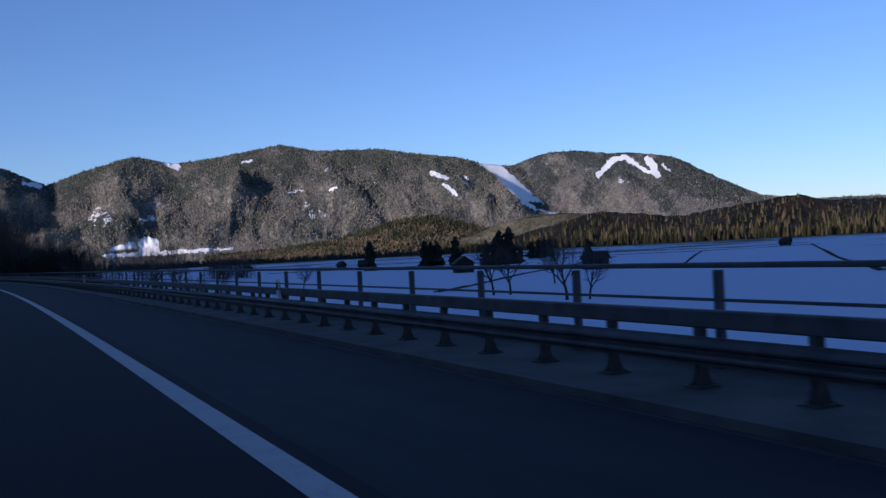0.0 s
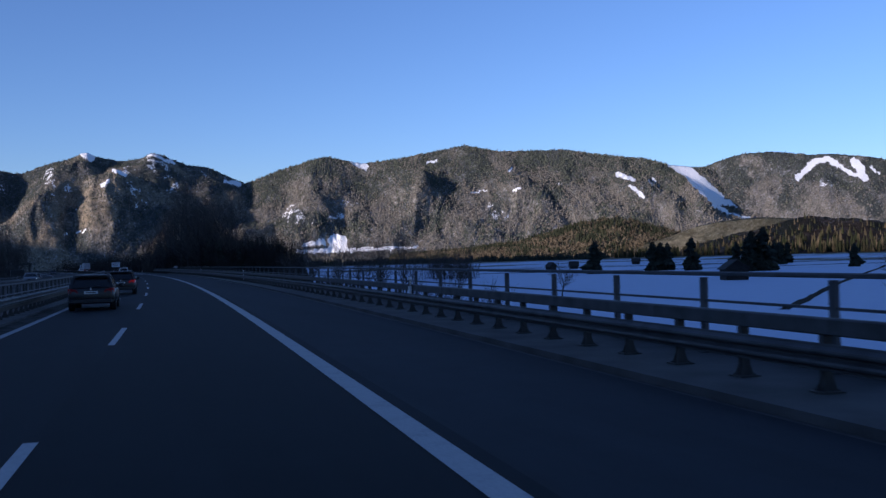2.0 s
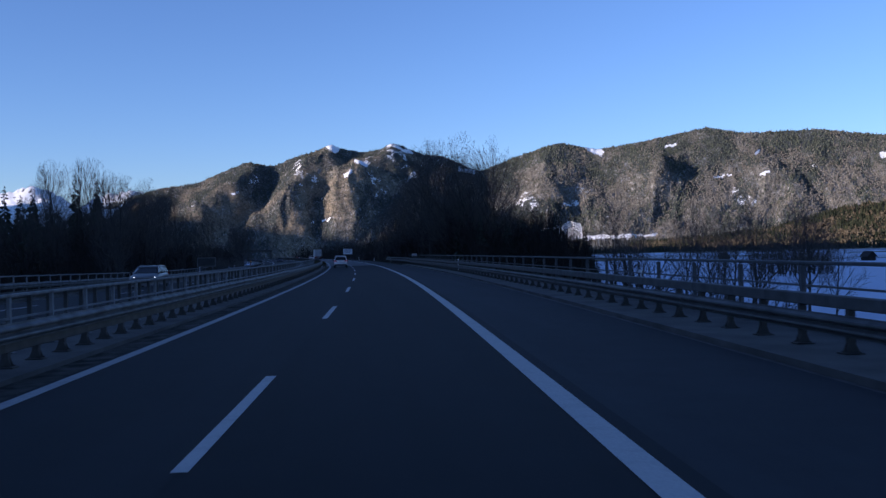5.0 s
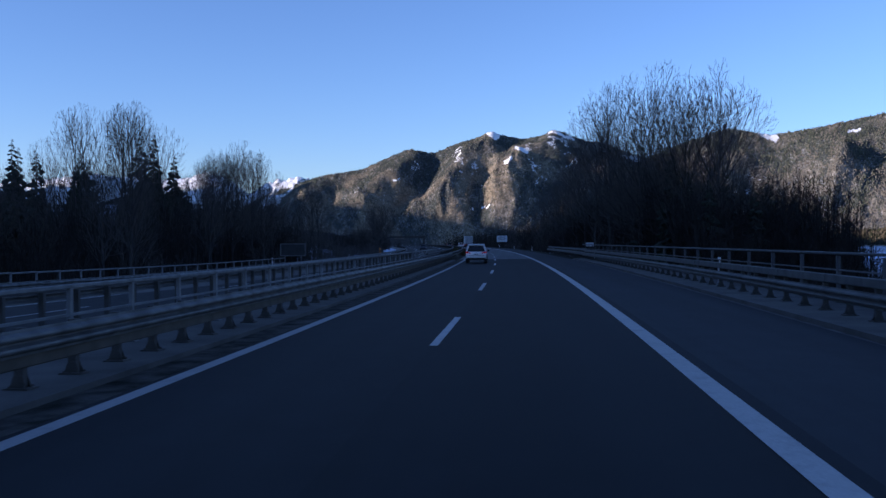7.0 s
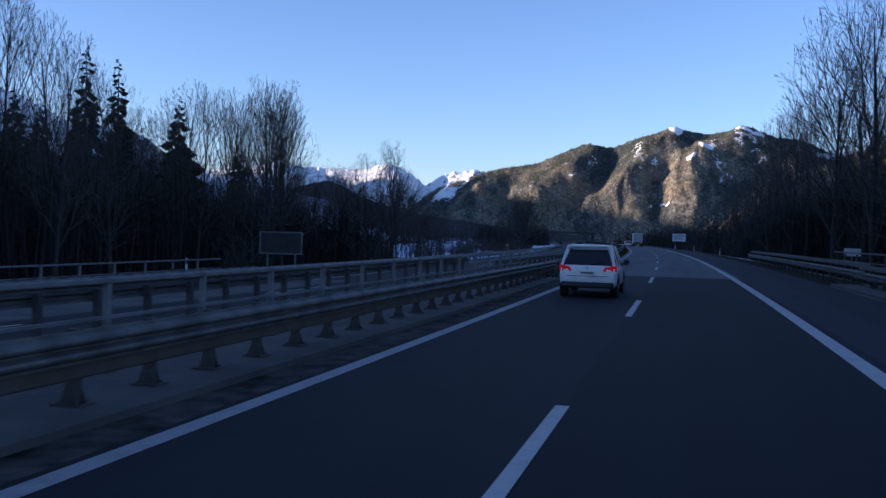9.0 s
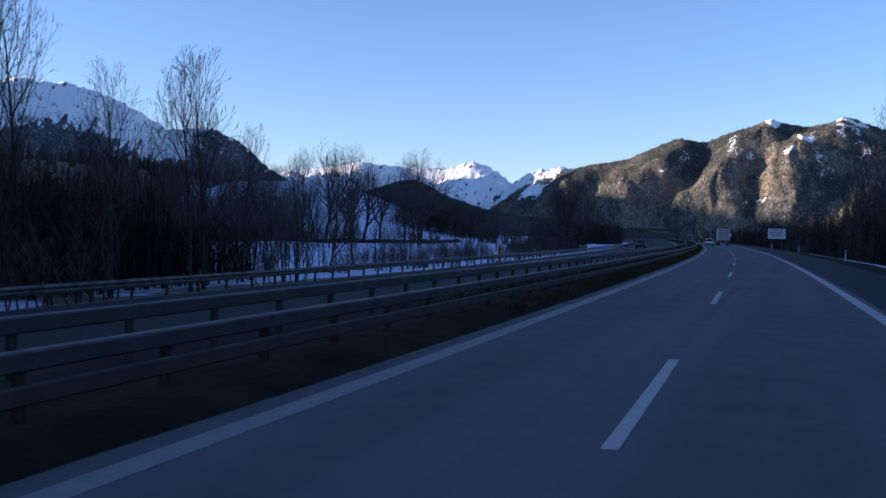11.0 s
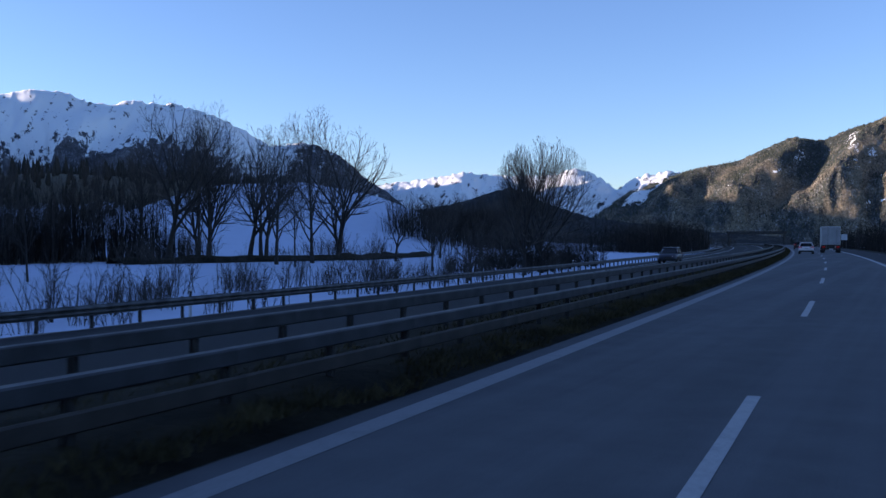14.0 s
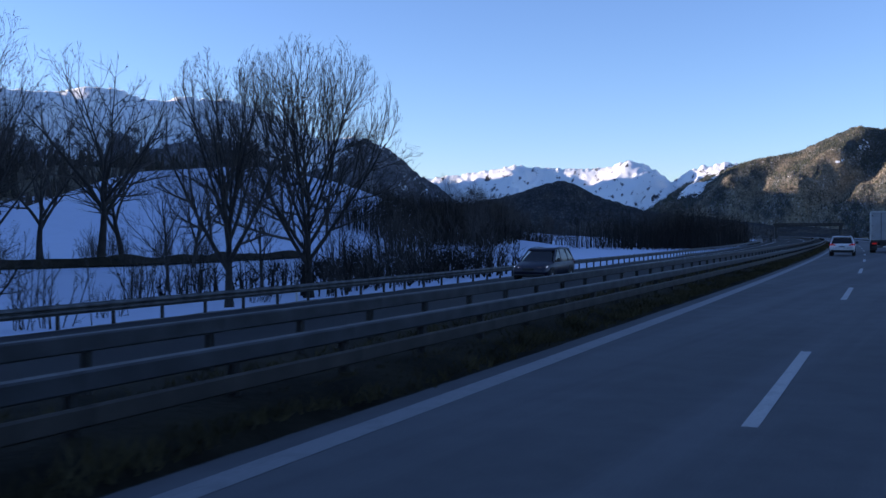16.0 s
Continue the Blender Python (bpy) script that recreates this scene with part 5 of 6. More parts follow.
# brushwood: stems past counting inside the woods
def brushwood(label, zones, seed, material):
    """zones: s0, s1, d0, d1, count, lowest, highest."""
    rng = random.Random(seed)
    b = Build()
    for s0, s1, d0, d1, count, lo, hi in zones:
        for i in range(count):
            s, d = rng.uniform(s0, s1), rng.uniform(d0, d1)
            if min(s - s0, s1 - s, 1.4 * (abs(d) - min(abs(d0), abs(d1))), max(abs(d0), abs(d1)) - abs(d)) < 5.0 * (noise.noise(Vector((s * 0.11, d * 0.13, seed + 6.0))) + 0.1):
                continue
            edge = min(1.0, (s - s0) / 12 + 0.35, (s1 - s) / 25 + 0.3)
            h = rng.uniform(lo, hi) * edge * (0.8 + 0.5 * noise.noise(Vector((s * 0.07, d * 0.09, seed))))
            p = at(s, d, ground_at(s, d) - 0.2)
            tip = p + Vector((rng.gauss(0, 0.08) * h, rng.gauss(0, 0.08) * h, h))
            twig(rng, b, p, tip, rng.uniform(0.1, 0.2))
            for k in range(11):
                a = p.lerp(tip, rng.uniform(0.2, 0.95))
                twig(rng, b, a, a + Vector((rng.gauss(0, 0.5), rng.gauss(0, 0.5), rng.uniform(0.4, 1.1))) * rng.uniform(0.6, 1.5), 0.055)
    ob = new("brushwood", b.mesh("brushwood", material))
    return tagged(ob, label, "undergrowth", kind="stuff")


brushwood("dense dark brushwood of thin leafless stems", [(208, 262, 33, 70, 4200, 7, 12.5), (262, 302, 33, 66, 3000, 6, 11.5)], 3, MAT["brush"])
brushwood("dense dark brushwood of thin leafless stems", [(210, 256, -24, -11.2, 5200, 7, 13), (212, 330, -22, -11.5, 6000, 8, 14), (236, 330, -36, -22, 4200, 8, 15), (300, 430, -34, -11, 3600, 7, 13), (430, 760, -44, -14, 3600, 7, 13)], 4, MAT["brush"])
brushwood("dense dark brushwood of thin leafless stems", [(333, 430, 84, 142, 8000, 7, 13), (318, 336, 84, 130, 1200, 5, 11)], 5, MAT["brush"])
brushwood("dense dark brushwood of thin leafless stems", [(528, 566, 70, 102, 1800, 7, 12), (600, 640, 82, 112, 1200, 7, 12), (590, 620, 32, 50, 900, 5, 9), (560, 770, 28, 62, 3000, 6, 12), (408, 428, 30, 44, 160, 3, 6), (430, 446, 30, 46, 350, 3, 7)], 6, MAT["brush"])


# rough grass along the median and the verges
def grass_blades(zones, seed):
    rng = random.Random(seed)
    b = Build()
    for s0, s1, d0, d1, count, lo, hi, z in zones:
        for i in range(count):
            s, d = rng.uniform(s0, s1), rng.uniform(d0, d1)
            p = at(s, d, z + 0.1 * noise.noise(Vector((s * 0.5, d, 1.0))))
            h = rng.uniform(lo, hi) * (0.6 + 0.7 * abs(noise.noise(Vector((s * 0.9, d * 2.0, 4.0)))) * 2)
            for k in range(3):
                q = p + Vector((rng.gauss(0, 0.05), rng.gauss(0, 0.05), 0))
                twig(rng, b, q, q + Vector((rng.gauss(0, 0.45), rng.gauss(0, 0.45), 1)) * h, 0.022)
    return tagged(new("grass", b.mesh("grass", MAT["blades"])), "rough brown winter grass between the carriageways", "grass", kind="stuff")


grass_blades([(262, 430, 7.5, 8.3, 15000, 0.08, 0.2, 0.07), (262, 430, 8.5, 10.2, 7000, 0.08, 0.2, 0.06), (430, 560, 7.5, 8.3, 3500, 0.1, 0.22, 0.07)], 12)


# far woods, too many to count
def far_wood(name, label, spots, material, seed):
    rng = random.Random(seed)
    b = Build()
    for x, y, z, h in spots:
        n = 5
        a0 = rng.random() * 6
        lean_x, lean_y = rng.uniform(-0.03, 0.03) * h, rng.uniform(-0.03, 0.03) * h
        rings = []
        for t, w in ((0.0, 0.55), (0.14, 1.0), (0.5, 0.68), (1.0, 0.03)):
            r = h * 0.16 * w
            rings.append([(x + lean_x * t + math.cos(a0 + k * math.tau / n) * r * rng.uniform(0.6, 1.25), y + lean_y * t + math.sin(a0 + k * math.tau / n) * r * rng.uniform(0.6, 1.25), z + h * t + rng.uniform(-0.04, 0.04) * h * (t > 0)) for k in range(n)])
        b.loft(rings, cap=False)
    ob = new(name, b.mesh(name, material))
    return tagged(ob, label, "forest", kind="stuff")


def polar(az, r):
    return -math.sin(radians(az)) * r, 200 + math.cos(radians(az)) * r


spots = []
for i in range(900):
    az = rng.uniform(-34, -8)
    r = rng.uniform(1180, 1300) + 5 * abs(az + 20)
    spots.append((*polar(az, r), -6.5, rng.uniform(7, 13)))
far_wood("forest_belt", "dark belt of conifers across the valley floor", spots, MAT["needles"], 5)
spots = []
for i in range(2200):
    az = rng.uniform(-92, -34)
    t = rng.random() ** 1.6
    r = 1330 + 400 * t
    e = float(np.interp(-az, [38, 42.3, 45.4, 50.6, 52.4, 56.3, 58, 59.3, 63.7, 75, 95], [0.2, 1.1, 1.9, 1.2, 1.5, 2.0, 2.2, 1.6, 1.5, 1.9, 1.5]))
    spots.append((*polar(az, r), -6.5 + t ** 1.2 * 1750 * math.tan(radians(e)), rng.uniform(11, 20)))
far_wood("forest_edge", "sunlit wood of conifers and bare trees", spots, MAT["brownwood"], 6)
spots = []
for i in range(1500):
    a, q = rng.uniform(0, math.tau), math.sqrt(rng.random()) * 1.15
    u, w = math.cos(a) * q * 235, math.sin(a) * q * 165
    c, s_ = math.cos(radians(30)), math.sin(radians(30))
    x, y = -500 + u * c - w * s_, 750 + u * s_ + w * c
    spots.append((x, y, -2.2 + wood_hill(x, y) + snow_hill(x, y), rng.uniform(7, 13)))
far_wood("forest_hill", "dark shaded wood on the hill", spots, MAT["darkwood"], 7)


# drainage ditches across the meadow
def ditch(points, width, label, name="ditch", rise=1.0):
    b, rings = Build(), []
    for i in range(len(points) - 1):
        (x0, y0), (x1, y1) = points[i], points[i + 1]
        n = 14
        for k in range(n + (i == len(points) - 2)):
            t = k / n
            x, y = x0 + (x1 - x0) * t, y0 + (y1 - y0) * t
            u = Vector((-(y1 - y0), x1 - x0, 0)).normalized()
            w = width * (0.7 + 0.6 * abs(noise.noise(Vector((x * 0.06, y * 0.06, 2)))))
            z = land(*road_place(x, y), x, y)[0]
            rings.append([(x + u.x * w * c, y + u.y * w * c, z + h * (1 + 0.8 * noise.noise(Vector((x * 0.25, y * 0.25, c))))) for c, h in ((-1.0, 0.02), (-0.5, 0.2 * rise), (0.0, 0.12 * rise), (0.5, 0.2 * rise), (1.0, 0.02))])
    b.loft(rings, closed=False, cap=False)
    return tagged(new(name, b.mesh(name, MAT["dirt_dark"] if name == "ditch" else MAT["grass"], flat=False)), label, name, kind="structure")


for pts, w in ((((138, 78), (156, 94), (185, 118), (442, 322)), 0.9), (((175, 160), (342, 310)), 0.7), (((77, 121), (127, 167), (279, 302)), 0.8), (((300, 470), (385, 415), (417, 377), (489, 360)), 1.5), (((150, 400), (300, 350), (420, 300)), 1.0), (((200, 500), (330, 480), (460, 420)), 1.5)):
    ditch(pts, w, "dark overgrown drainage ditch across the snowy meadow")

ditch([tuple(at(s, d))[:2] for s, d in ((398, 76), (408, 70), (417, 66), (427, 63.5), (438, 63), (448, 64), (458, 64))], 3.6, "bank of bare dark grass under the row of trees", "bank", 3.0)


# ---- meadow barns ----
def barn(m, w, l, eaves, ridge, label):
    ob = base("barn", m, label, "barn", "meadow barns")
    part("wall", Build().box(-w / 2, w / 2, -l / 2, l / 2, -0.3, eaves).add(
        [(-w / 2, -l / 2, eaves), (w / 2, -l / 2, eaves), (0, -l / 2, ridge), (-w / 2, l / 2, eaves), (w / 2, l / 2, eaves), (0, l / 2, ridge)], [(0, 1, 2), (5, 4, 3)]), MAT["timber"], ob)
    for sgn in (-1, 1):
        e = 0.55
        x0, z0 = sgn * (w / 2 + e), eaves - e * (ridge - eaves) / (w / 2)
        y0, y1 = -l / 2 - e, l / 2 + e
        b = Build().add([(x0, y0, z0), (0, y0, ridge), (0, y1, ridge), (x0, y1, z0), (x0, y0, z0 + 0.14), (0, y0, ridge + 0.14), (0, y1, ridge + 0.14), (x0, y1, z0 + 0.14)],
                        [(0, 1, 2, 3), (7, 6, 5, 4), (0, 4, 5, 1), (1, 5, 6, 2), (2, 6, 7, 3), (3, 7, 4, 0)])
        part("roof", b, MAT["shingle"], ob)
    part("door", Build().box(-0.9, 0.9, -l / 2 - 0.05, -l / 2 - 0.003, 0, 2.0), MAT["timber_dark"], ob)
    for k in range(9):
        x = -w / 2 + (k + 0.5) * w / 9
        part("plank", Build().box(x - 0.03, x + 0.03, -l / 2 - 0.035, -l / 2 - 0.003, 0, eaves), MAT["timber_dark"], ob)
    return ob


barn(pose(143, 216, -5.5, 0, 0, -22), 5.3, 5.8, 3.1, 5.0, "dark weathered timber barn on the snowy meadow")
barn(pose(158, 174, -5.5, 0, 0, 30), 5.2, 5.6, 3.0, 4.7, "dark weathered timber barn near the road bridge")
for x, y, w in ((211, 448, 3.6), (226, 452, 3.4), (190, 540, 3.6), (430, 330, 4.2), (330, 560, 4.0), (520, 400, 4.5), (560, 330, 4.5)):
    barn(pose(x, y, -5.7, 0, 0, rng.uniform(0, 90)), w, w * 1.2, 2.2, 3.9, "small dark timber hay barn far out on the meadow")


# ---- roadside furniture ----
def delineator(m, label="white delineator post with a black band", low=-0.1):
    ob = base("delineator_post", m, label, "delineator", "delineator posts")
    ring = [(-0.06, 0.0), (-0.03, -0.05), (0.03, -0.05), (0.06, 0.0), (0.03, 0.06), (-0.03, 0.06)]
    part("body", Build().loft([[(x, y, z) for x, y in ring] for z in (low, 0.72)]), MAT["white_plastic"], ob)
    part("band", Build().loft([[(x, y, z) for x, y in ring] for z in (0.72, 0.92)]), MAT["black_plastic"], ob)
    part("cap", Build().loft([[(x, y, z) for x, y in ring] for z in (0.92, 1.0)]), MAT["white_plastic"], ob)
    part("reflector", Build().box(-0.022, 0.022, -0.058, -0.051, 0.74, 0.9), MAT["silver"], ob)
    return ob


for s in (8.7, 58.6):
    delineator(road_pose(s, -4.72, 0.2), "white delineator with a black band fixed to the guardrail", 0.42)
for s, d, z in ((126, -5.5, 0.1), (182, -5.5, 0.1), (234, -5.6, -0.1), (286, -5.6, -0.1), (332, -5.6, -0.12), (382, -5.6, -0.12), (430, -5.6, -0.12), (232, 25.0, -0.6), (282, 25.0, -0.9), (345, 25.0, -0.95), (400, 25, -0.95)):
    delineator(road_pose(s, d, z))


def emergency_phone(m):
    ob = base("emergency_phone", m, "orange emergency telephone pillar behind the far guardrail", "emergency phone")
    part("pillar", Build().box(-0.14, 0.14, -0.12, 0.12, -0.2, 1.45, bevel=0.03), MAT["orange"], ob)
    part("cap", Build().box(-0.17, 0.17, -0.15, 0.15, 1.45, 1.62, bevel=0.04), MAT["orange"], ob)
    part("panel", Build().box(-0.09, 0.09, -0.13, -0.121, 0.8, 1.3), MAT["black_plastic"], ob)
    part("plinth", Build().box(-0.25, 0.25, -0.22, 0.22, -0.4, 0.05, bevel=0.02), MAT["concrete"], ob)
    return ob


emergency_phone(road_pose(326.5, 24.6, -0.9))


def board_sign(m, w, h, z, label, face, border, posts=2, name="road_sign", front=-1):
    """A board on posts; the face is towards -y where front is -1."""
    ob = base(name, m, label, "road sign", "road signs")
    part("panel", Build().box(-w / 2, w / 2, -0.03, 0.03, z, z + h, bevel=0.01), MAT["steel"], ob)
    y = front * 0.034
    part("face", Build().box(-w / 2 + 0.06, w / 2 - 0.06, min(y, y + 0.003 * front), max(y, y + 0.003 * front), z + 0.06, z + h - 0.06), face, ob)
    fr = Build()
    for x0, x1, z0, z1 in ((-w / 2, w / 2, z, z + 0.06), (-w / 2, w / 2, z + h - 0.06, z + h), (-w / 2, -w / 2 + 0.06, z + 0.06, z + h - 0.06), (w / 2 - 0.06, w / 2, z + 0.06, z + h - 0.06)):
        fr.box(x0, x1, min(y, y * 1.3), max(y, y * 1.3), z0, z1)
    part("border", fr, border, ob)
    for k in range(posts):
        x = (k - (posts - 1) / 2) * w * 0.6
        part("post", Build().tube([(x, 0.09, -0.4), (x, 0.09, z + h * 0.9)], 0.05, 10), MAT["steel"], ob)
        part("bracket", Build().box(x - 0.08, x + 0.08, 0.03, 0.1, z + h * 0.3, z + h * 0.36), MAT["steel_dark"], ob)
    return ob


# the back of a board for oncoming traffic, a bare frame
def frame_sign(m):
    ob = base("sign_frame", m, "grey back of a framed board on two posts", "road sign", "road signs")
    part("panel", Build().box(-1.35, 1.35, -0.02, 0.02, 1.0, 2.3), MAT["dark_panel"], ob)
    for z in (0.98, 2.26):
        part("rail", Build().box(-1.4, 1.4, -0.06, -0.02, z, z + 0.08), MAT["rail"], ob)
    for x in (-1.38, 1.3):
        part("upright", Build().box(x, x + 0.08, -0.06, -0.02, 1.06, 2.26), MAT["rail"], ob)
    for x in (-0.9, 0.9):
        part("post", Build().tube([(x, 0.06, -0.5), (x, 0.06, 2.2)], 0.05, 10), MAT["rail"], ob)
    return ob


frame_sign(road_pose(244.5, 25.7, -0.6))
board = board_sign(road_pose(430, -6.4, -0.2), 3.3, 2.0, 1.9, "pale direction board with a dark border beside the road", MAT["sign_white"], MAT["dark_panel"])
for k, (zz, ww) in enumerate(((3.4, 2.2), (3.0, 2.5), (2.55, 1.9))):
    part("text_bar", Build().box(-ww / 2, ww / 2, -0.046, -0.041, zz, zz + 0.14), MAT["dark_panel"], board)
small = board_sign(road_pose(247, -6.6, -0.15), 0.85, 0.42, 1.35, "small white plate on a post beside the guardrail", MAT["sign_white"], MAT["sign_white"], 1)
board_sign(road_pose(560, -6.2, -0.2), 1.5, 1.5, 2.0, "square white sign beside the road", MAT["sign_white"], MAT["dark_panel"])


# ---- overpass far ahead ----
def overpass(s):
    m = road_pose(s, 5.0)
    ob = base("overpass", m, "concrete road bridge crossing the carriageways far ahead", "bridge")
    part("deck", Build().box(-14, 14, -4, 4, 4.9, 5.7, bevel=0.1), MAT["steel_dark"], ob)
    for y in (-4.15, 3.95):
        part("parapet", Build().box(-14, 14, y, y + 0.2, 5.65, 6.35), MAT["concrete"], ob)
    for x in (-13.2, 13.2):
        part("pier", Build().box(x - 0.4, x + 0.4, -3.2, 3.2, -1, 4.9, bevel=0.1), MAT["concrete"], ob)
    return ob


overpass(800)


# ---- vehicles ----
def ring_of(y, w, z0, z1, tuck=0.0, r=0.09):
    """One rounded cross-section of a car's body at y: half width w, from z0 to z1, narrower by tuck at the top."""
    zm = z0 + (z1 - z0) * 0.45
    return [(-w + r * 1.3, y, z0), (w - r * 1.3, y, z0), (w - 0.02, y, z0 + r), (w, y, zm), (w - tuck * 0.4, y, z1 - r), (w - tuck - r * 0.8, y, z1), (-w + tuck + r * 0.8, y, z1), (-w + tuck * 0.4, y, z1 - r), (-w, y, zm), (-w + 0.02, y, z0 + r)]


def wheel(parent, x, y, r, name="wheel", width=0.23):
    side = 1 if x > 0 else -1
    w = base(name, Matrix(), "", "")
    w.parent = parent
    w.matrix_basis = Matrix.Translation((x, y, r))
    prof = [(r * 0.66, -width / 2), (r * 0.93, -width / 2), (r, -width / 2 + 0.03), (r, width / 2 - 0.03), (r * 0.93, width / 2), (r * 0.66, width / 2)]
    part("tyre", Build().lathe(prof, 26, "x"), MAT["rubber"], w, flat=True)
    rim = Build().lathe([(r * 0.67, side * (width / 2 - 0.05)), (r * 0.64, side * (width / 2 - 0.015)), (r * 0.58, side * (width / 2 - 0.03)), (r * 0.55, side * (width / 2 - 0.09))], 26, "x")
    for k in range(5):
        a = k * math.tau / 5
        rim.box(min(side * 0.06, side * (width / 2 - 0.01)), max(side * 0.06, side * (width / 2 - 0.01)), -0.035, 0.035, 0.04, r * 0.62, m=Matrix.Rotation(a, 4, "X"))
    rim.lathe([(0.07, side * 0.05), (0.07, side * (width / 2)), (0.03, side * (width / 2 + 0.01))], 14, "x")
    part("rim", rim, MAT["silver"], w, "five-spoke silver rim")
    return w


def car(name, m, label, paint, length=4.55, width=1.85, height=1.66, belt=1.0, hood=0.95, estate=True, lights=False, trim=None):
    """A car that points along +y: body, roof, windows, wheels, lamps, bumpers, plates and mirrors as parts."""
    ob = base(name, m, label, "car", "cars on the road")
    L, W, H = length / 2, width / 2, height
    trim = trim or MAT["black_plastic"]
    st = [(-L, 0.80, 0.42, belt - 0.06, 0.10), (-L + 0.05, 0.93, 0.34, belt + 0.0, 0.08), (-L + 0.35, 0.985, 0.30, belt + 0.03, 0.06), (-L + 1.1, 1.0, 0.28, belt + 0.02, 0.05), (0, 1.0, 0.26, belt, 0.05), (L * 0.42, 1.0, 0.26, belt - 0.01, 0.06),
          (L * 0.5, 1.0, 0.26, hood + 0.02, 0.1), (L * 0.75, 0.985, 0.28, hood - 0.05, 0.13), (L - 0.2, 0.93, 0.30, hood - 0.17, 0.14), (L - 0.04, 0.82, 0.34, hood - 0.28, 0.12), (L, 0.74, 0.40, hood - 0.36, 0.08)]
    body = part("body", Build().loft([ring_of(y, W * k, z0, z1, tk) for y, k, z0, z1, tk in st]), paint, ob, flat=False)
    # greenhouse in dark glass, pillars and roof in paint
    rear = -L + (0.12 if estate else 0.55)
    top0, top1, screen = rear + 0.42, L * 0.12, L * 0.5
    lo, hi = W * 0.93, W * 0.72
    zb, zt = belt - 0.04, H - 0.06
    rings = []
    for k in range(6):
        t = k / 5
        x, y0, y1, z, c = lo + (hi - lo) * t ** 1.25, rear + (top0 - rear) * t ** 1.3, screen + (top1 - screen) * t ** 0.92, zb + (zt - zb) * t, 0.1 + 0.1 * t
        rings.append([(-x + c, y0, z), (x - c, y0, z), (x - c * 0.3, y0 + c * 0.35, z), (x, y0 + c, z), (x, y1 - c * 1.6, z), (x - c, y1, z), (-x + c, y1, z), (-x, y1 - c * 1.6, z), (-x, y0 + c, z), (-x + c * 0.3, y0 + c * 0.35, z)])
    part("greenhouse", Build().loft(rings), MAT["car_glass"], ob, "dark tinted glass")
    rr = [ring_of(top0 - 0.16, hi * 0.97, zt - 0.10, zt + 0.0, 0.03, 0.03), ring_of(top0 - 0.02, hi * 1.03, zt - 0.06, zt + 0.05, 0.05, 0.03), ring_of((top0 + top1) / 2, hi * 1.04, zt - 0.05, H, 0.07, 0.03), ring_of(top1, hi * 1.02, zt - 0.06, zt + 0.04, 0.05, 0.03), ring_of(top1 + 0.12, hi * 0.98, zt - 0.10, zt - 0.02, 0.04, 0.03)]
    part("roof", Build().loft(rr), paint, ob, flat=False)
    def pillar(a, b, r):
        part("pillar", Build().tube([a, b], r, 6), paint, ob)
    for sx in (-1, 1):
        pillar((sx * (lo - 0.05), rear + 0.07, zb), (sx * (hi - 0.02), top0 + 0.03, zt), 0.075)
        pillar((sx * lo, screen - 0.02, zb), (sx * hi, top1, zt), 0.04)
        pillar((sx * (lo + 0.005), -0.05 * L, zb), (sx * (hi + 0.005), -0.08 * L, zt), 0.03)
        pillar((sx * (lo + 0.005), -0.52 * L, zb), (sx * (hi + 0.005), -0.5 * L, zt), 0.035)
        if estate:
            part("roof_rail", Build().tube([(sx * hi * 0.93, top0, H - 0.02), (sx * hi * 0.95, (top0 + top1) / 2, H + 0.035), (sx * hi * 0.93, top1, H - 0.02)], 0.018, 6), trim, ob)
        tl = Build().add([(sx * W * 0.52, -L - 0.012, belt - 0.16), (sx * W * 0.86, -L + 0.03, belt - 0.2), (sx * W * 0.985, -L + 0.22, belt - 0.16), (sx * W * 0.985, -L + 0.26, belt + 0.02), (sx * W * 0.86, -L + 0.015, belt + 0.0), (sx * W * 0.6, -L - 0.012, belt - 0.04),
                          (sx * W * 0.52, -L + 0.1, belt - 0.16), (sx * W * 0.8, -L + 0.12, belt - 0.2), (sx * W * 0.9, -L + 0.25, belt - 0.16), (sx * W * 0.9, -L + 0.27, belt + 0.02), (sx * W * 0.8, -L + 0.12, belt), (sx * W * 0.6, -L + 0.1, belt - 0.04)],
                         [(0, 1, 4, 5), (1, 2, 3, 4), (6, 11, 10, 7), (7, 10, 9, 8), (0, 6, 7, 1), (1, 7, 8, 2), (3, 9, 10, 4), (4, 10, 11, 5), (5, 11, 6, 0), (2, 8, 9, 3)])
        part("tail_light", tl, MAT["tail_lit"] if lights == "rear" else MAT["tail"], ob, "red tail light")
        hl = Build().add([(sx * W * 0.46, L - 0.06, hood - 0.36), (sx * W * 0.8, L - 0.14, hood - 0.34), (sx * W * 0.9, L - 0.34, hood - 0.2), (sx * W * 0.55, L - 0.08, hood - 0.24),
                          (sx * W * 0.46, L - 0.2, hood - 0.36), (sx * W * 0.8, L - 0.3, hood - 0.34), (sx * W * 0.85, L - 0.4, hood - 0.2), (sx * W * 0.55, L - 0.2, hood - 0.24)],
                         [(0, 1, 2, 3), (7, 6, 5, 4), (0, 4, 5, 1), (1, 5, 6, 2), (2, 6, 7, 3), (3, 7, 4, 0)])
        part("headlight", hl.add([], []), MAT["head_lit"] if lights == "front" else MAT["head"], ob, "clear headlight")
        mr = part("mirror", Build().box(sx * (W + 0.02) - 0.0 if sx > 0 else sx * (W + 0.2), sx * (W + 0.2) if sx > 0 else sx * (W + 0.02), L * 0.36, L * 0.36 + 0.12, belt - 0.02, belt + 0.15, bevel=0.04), trim, ob)
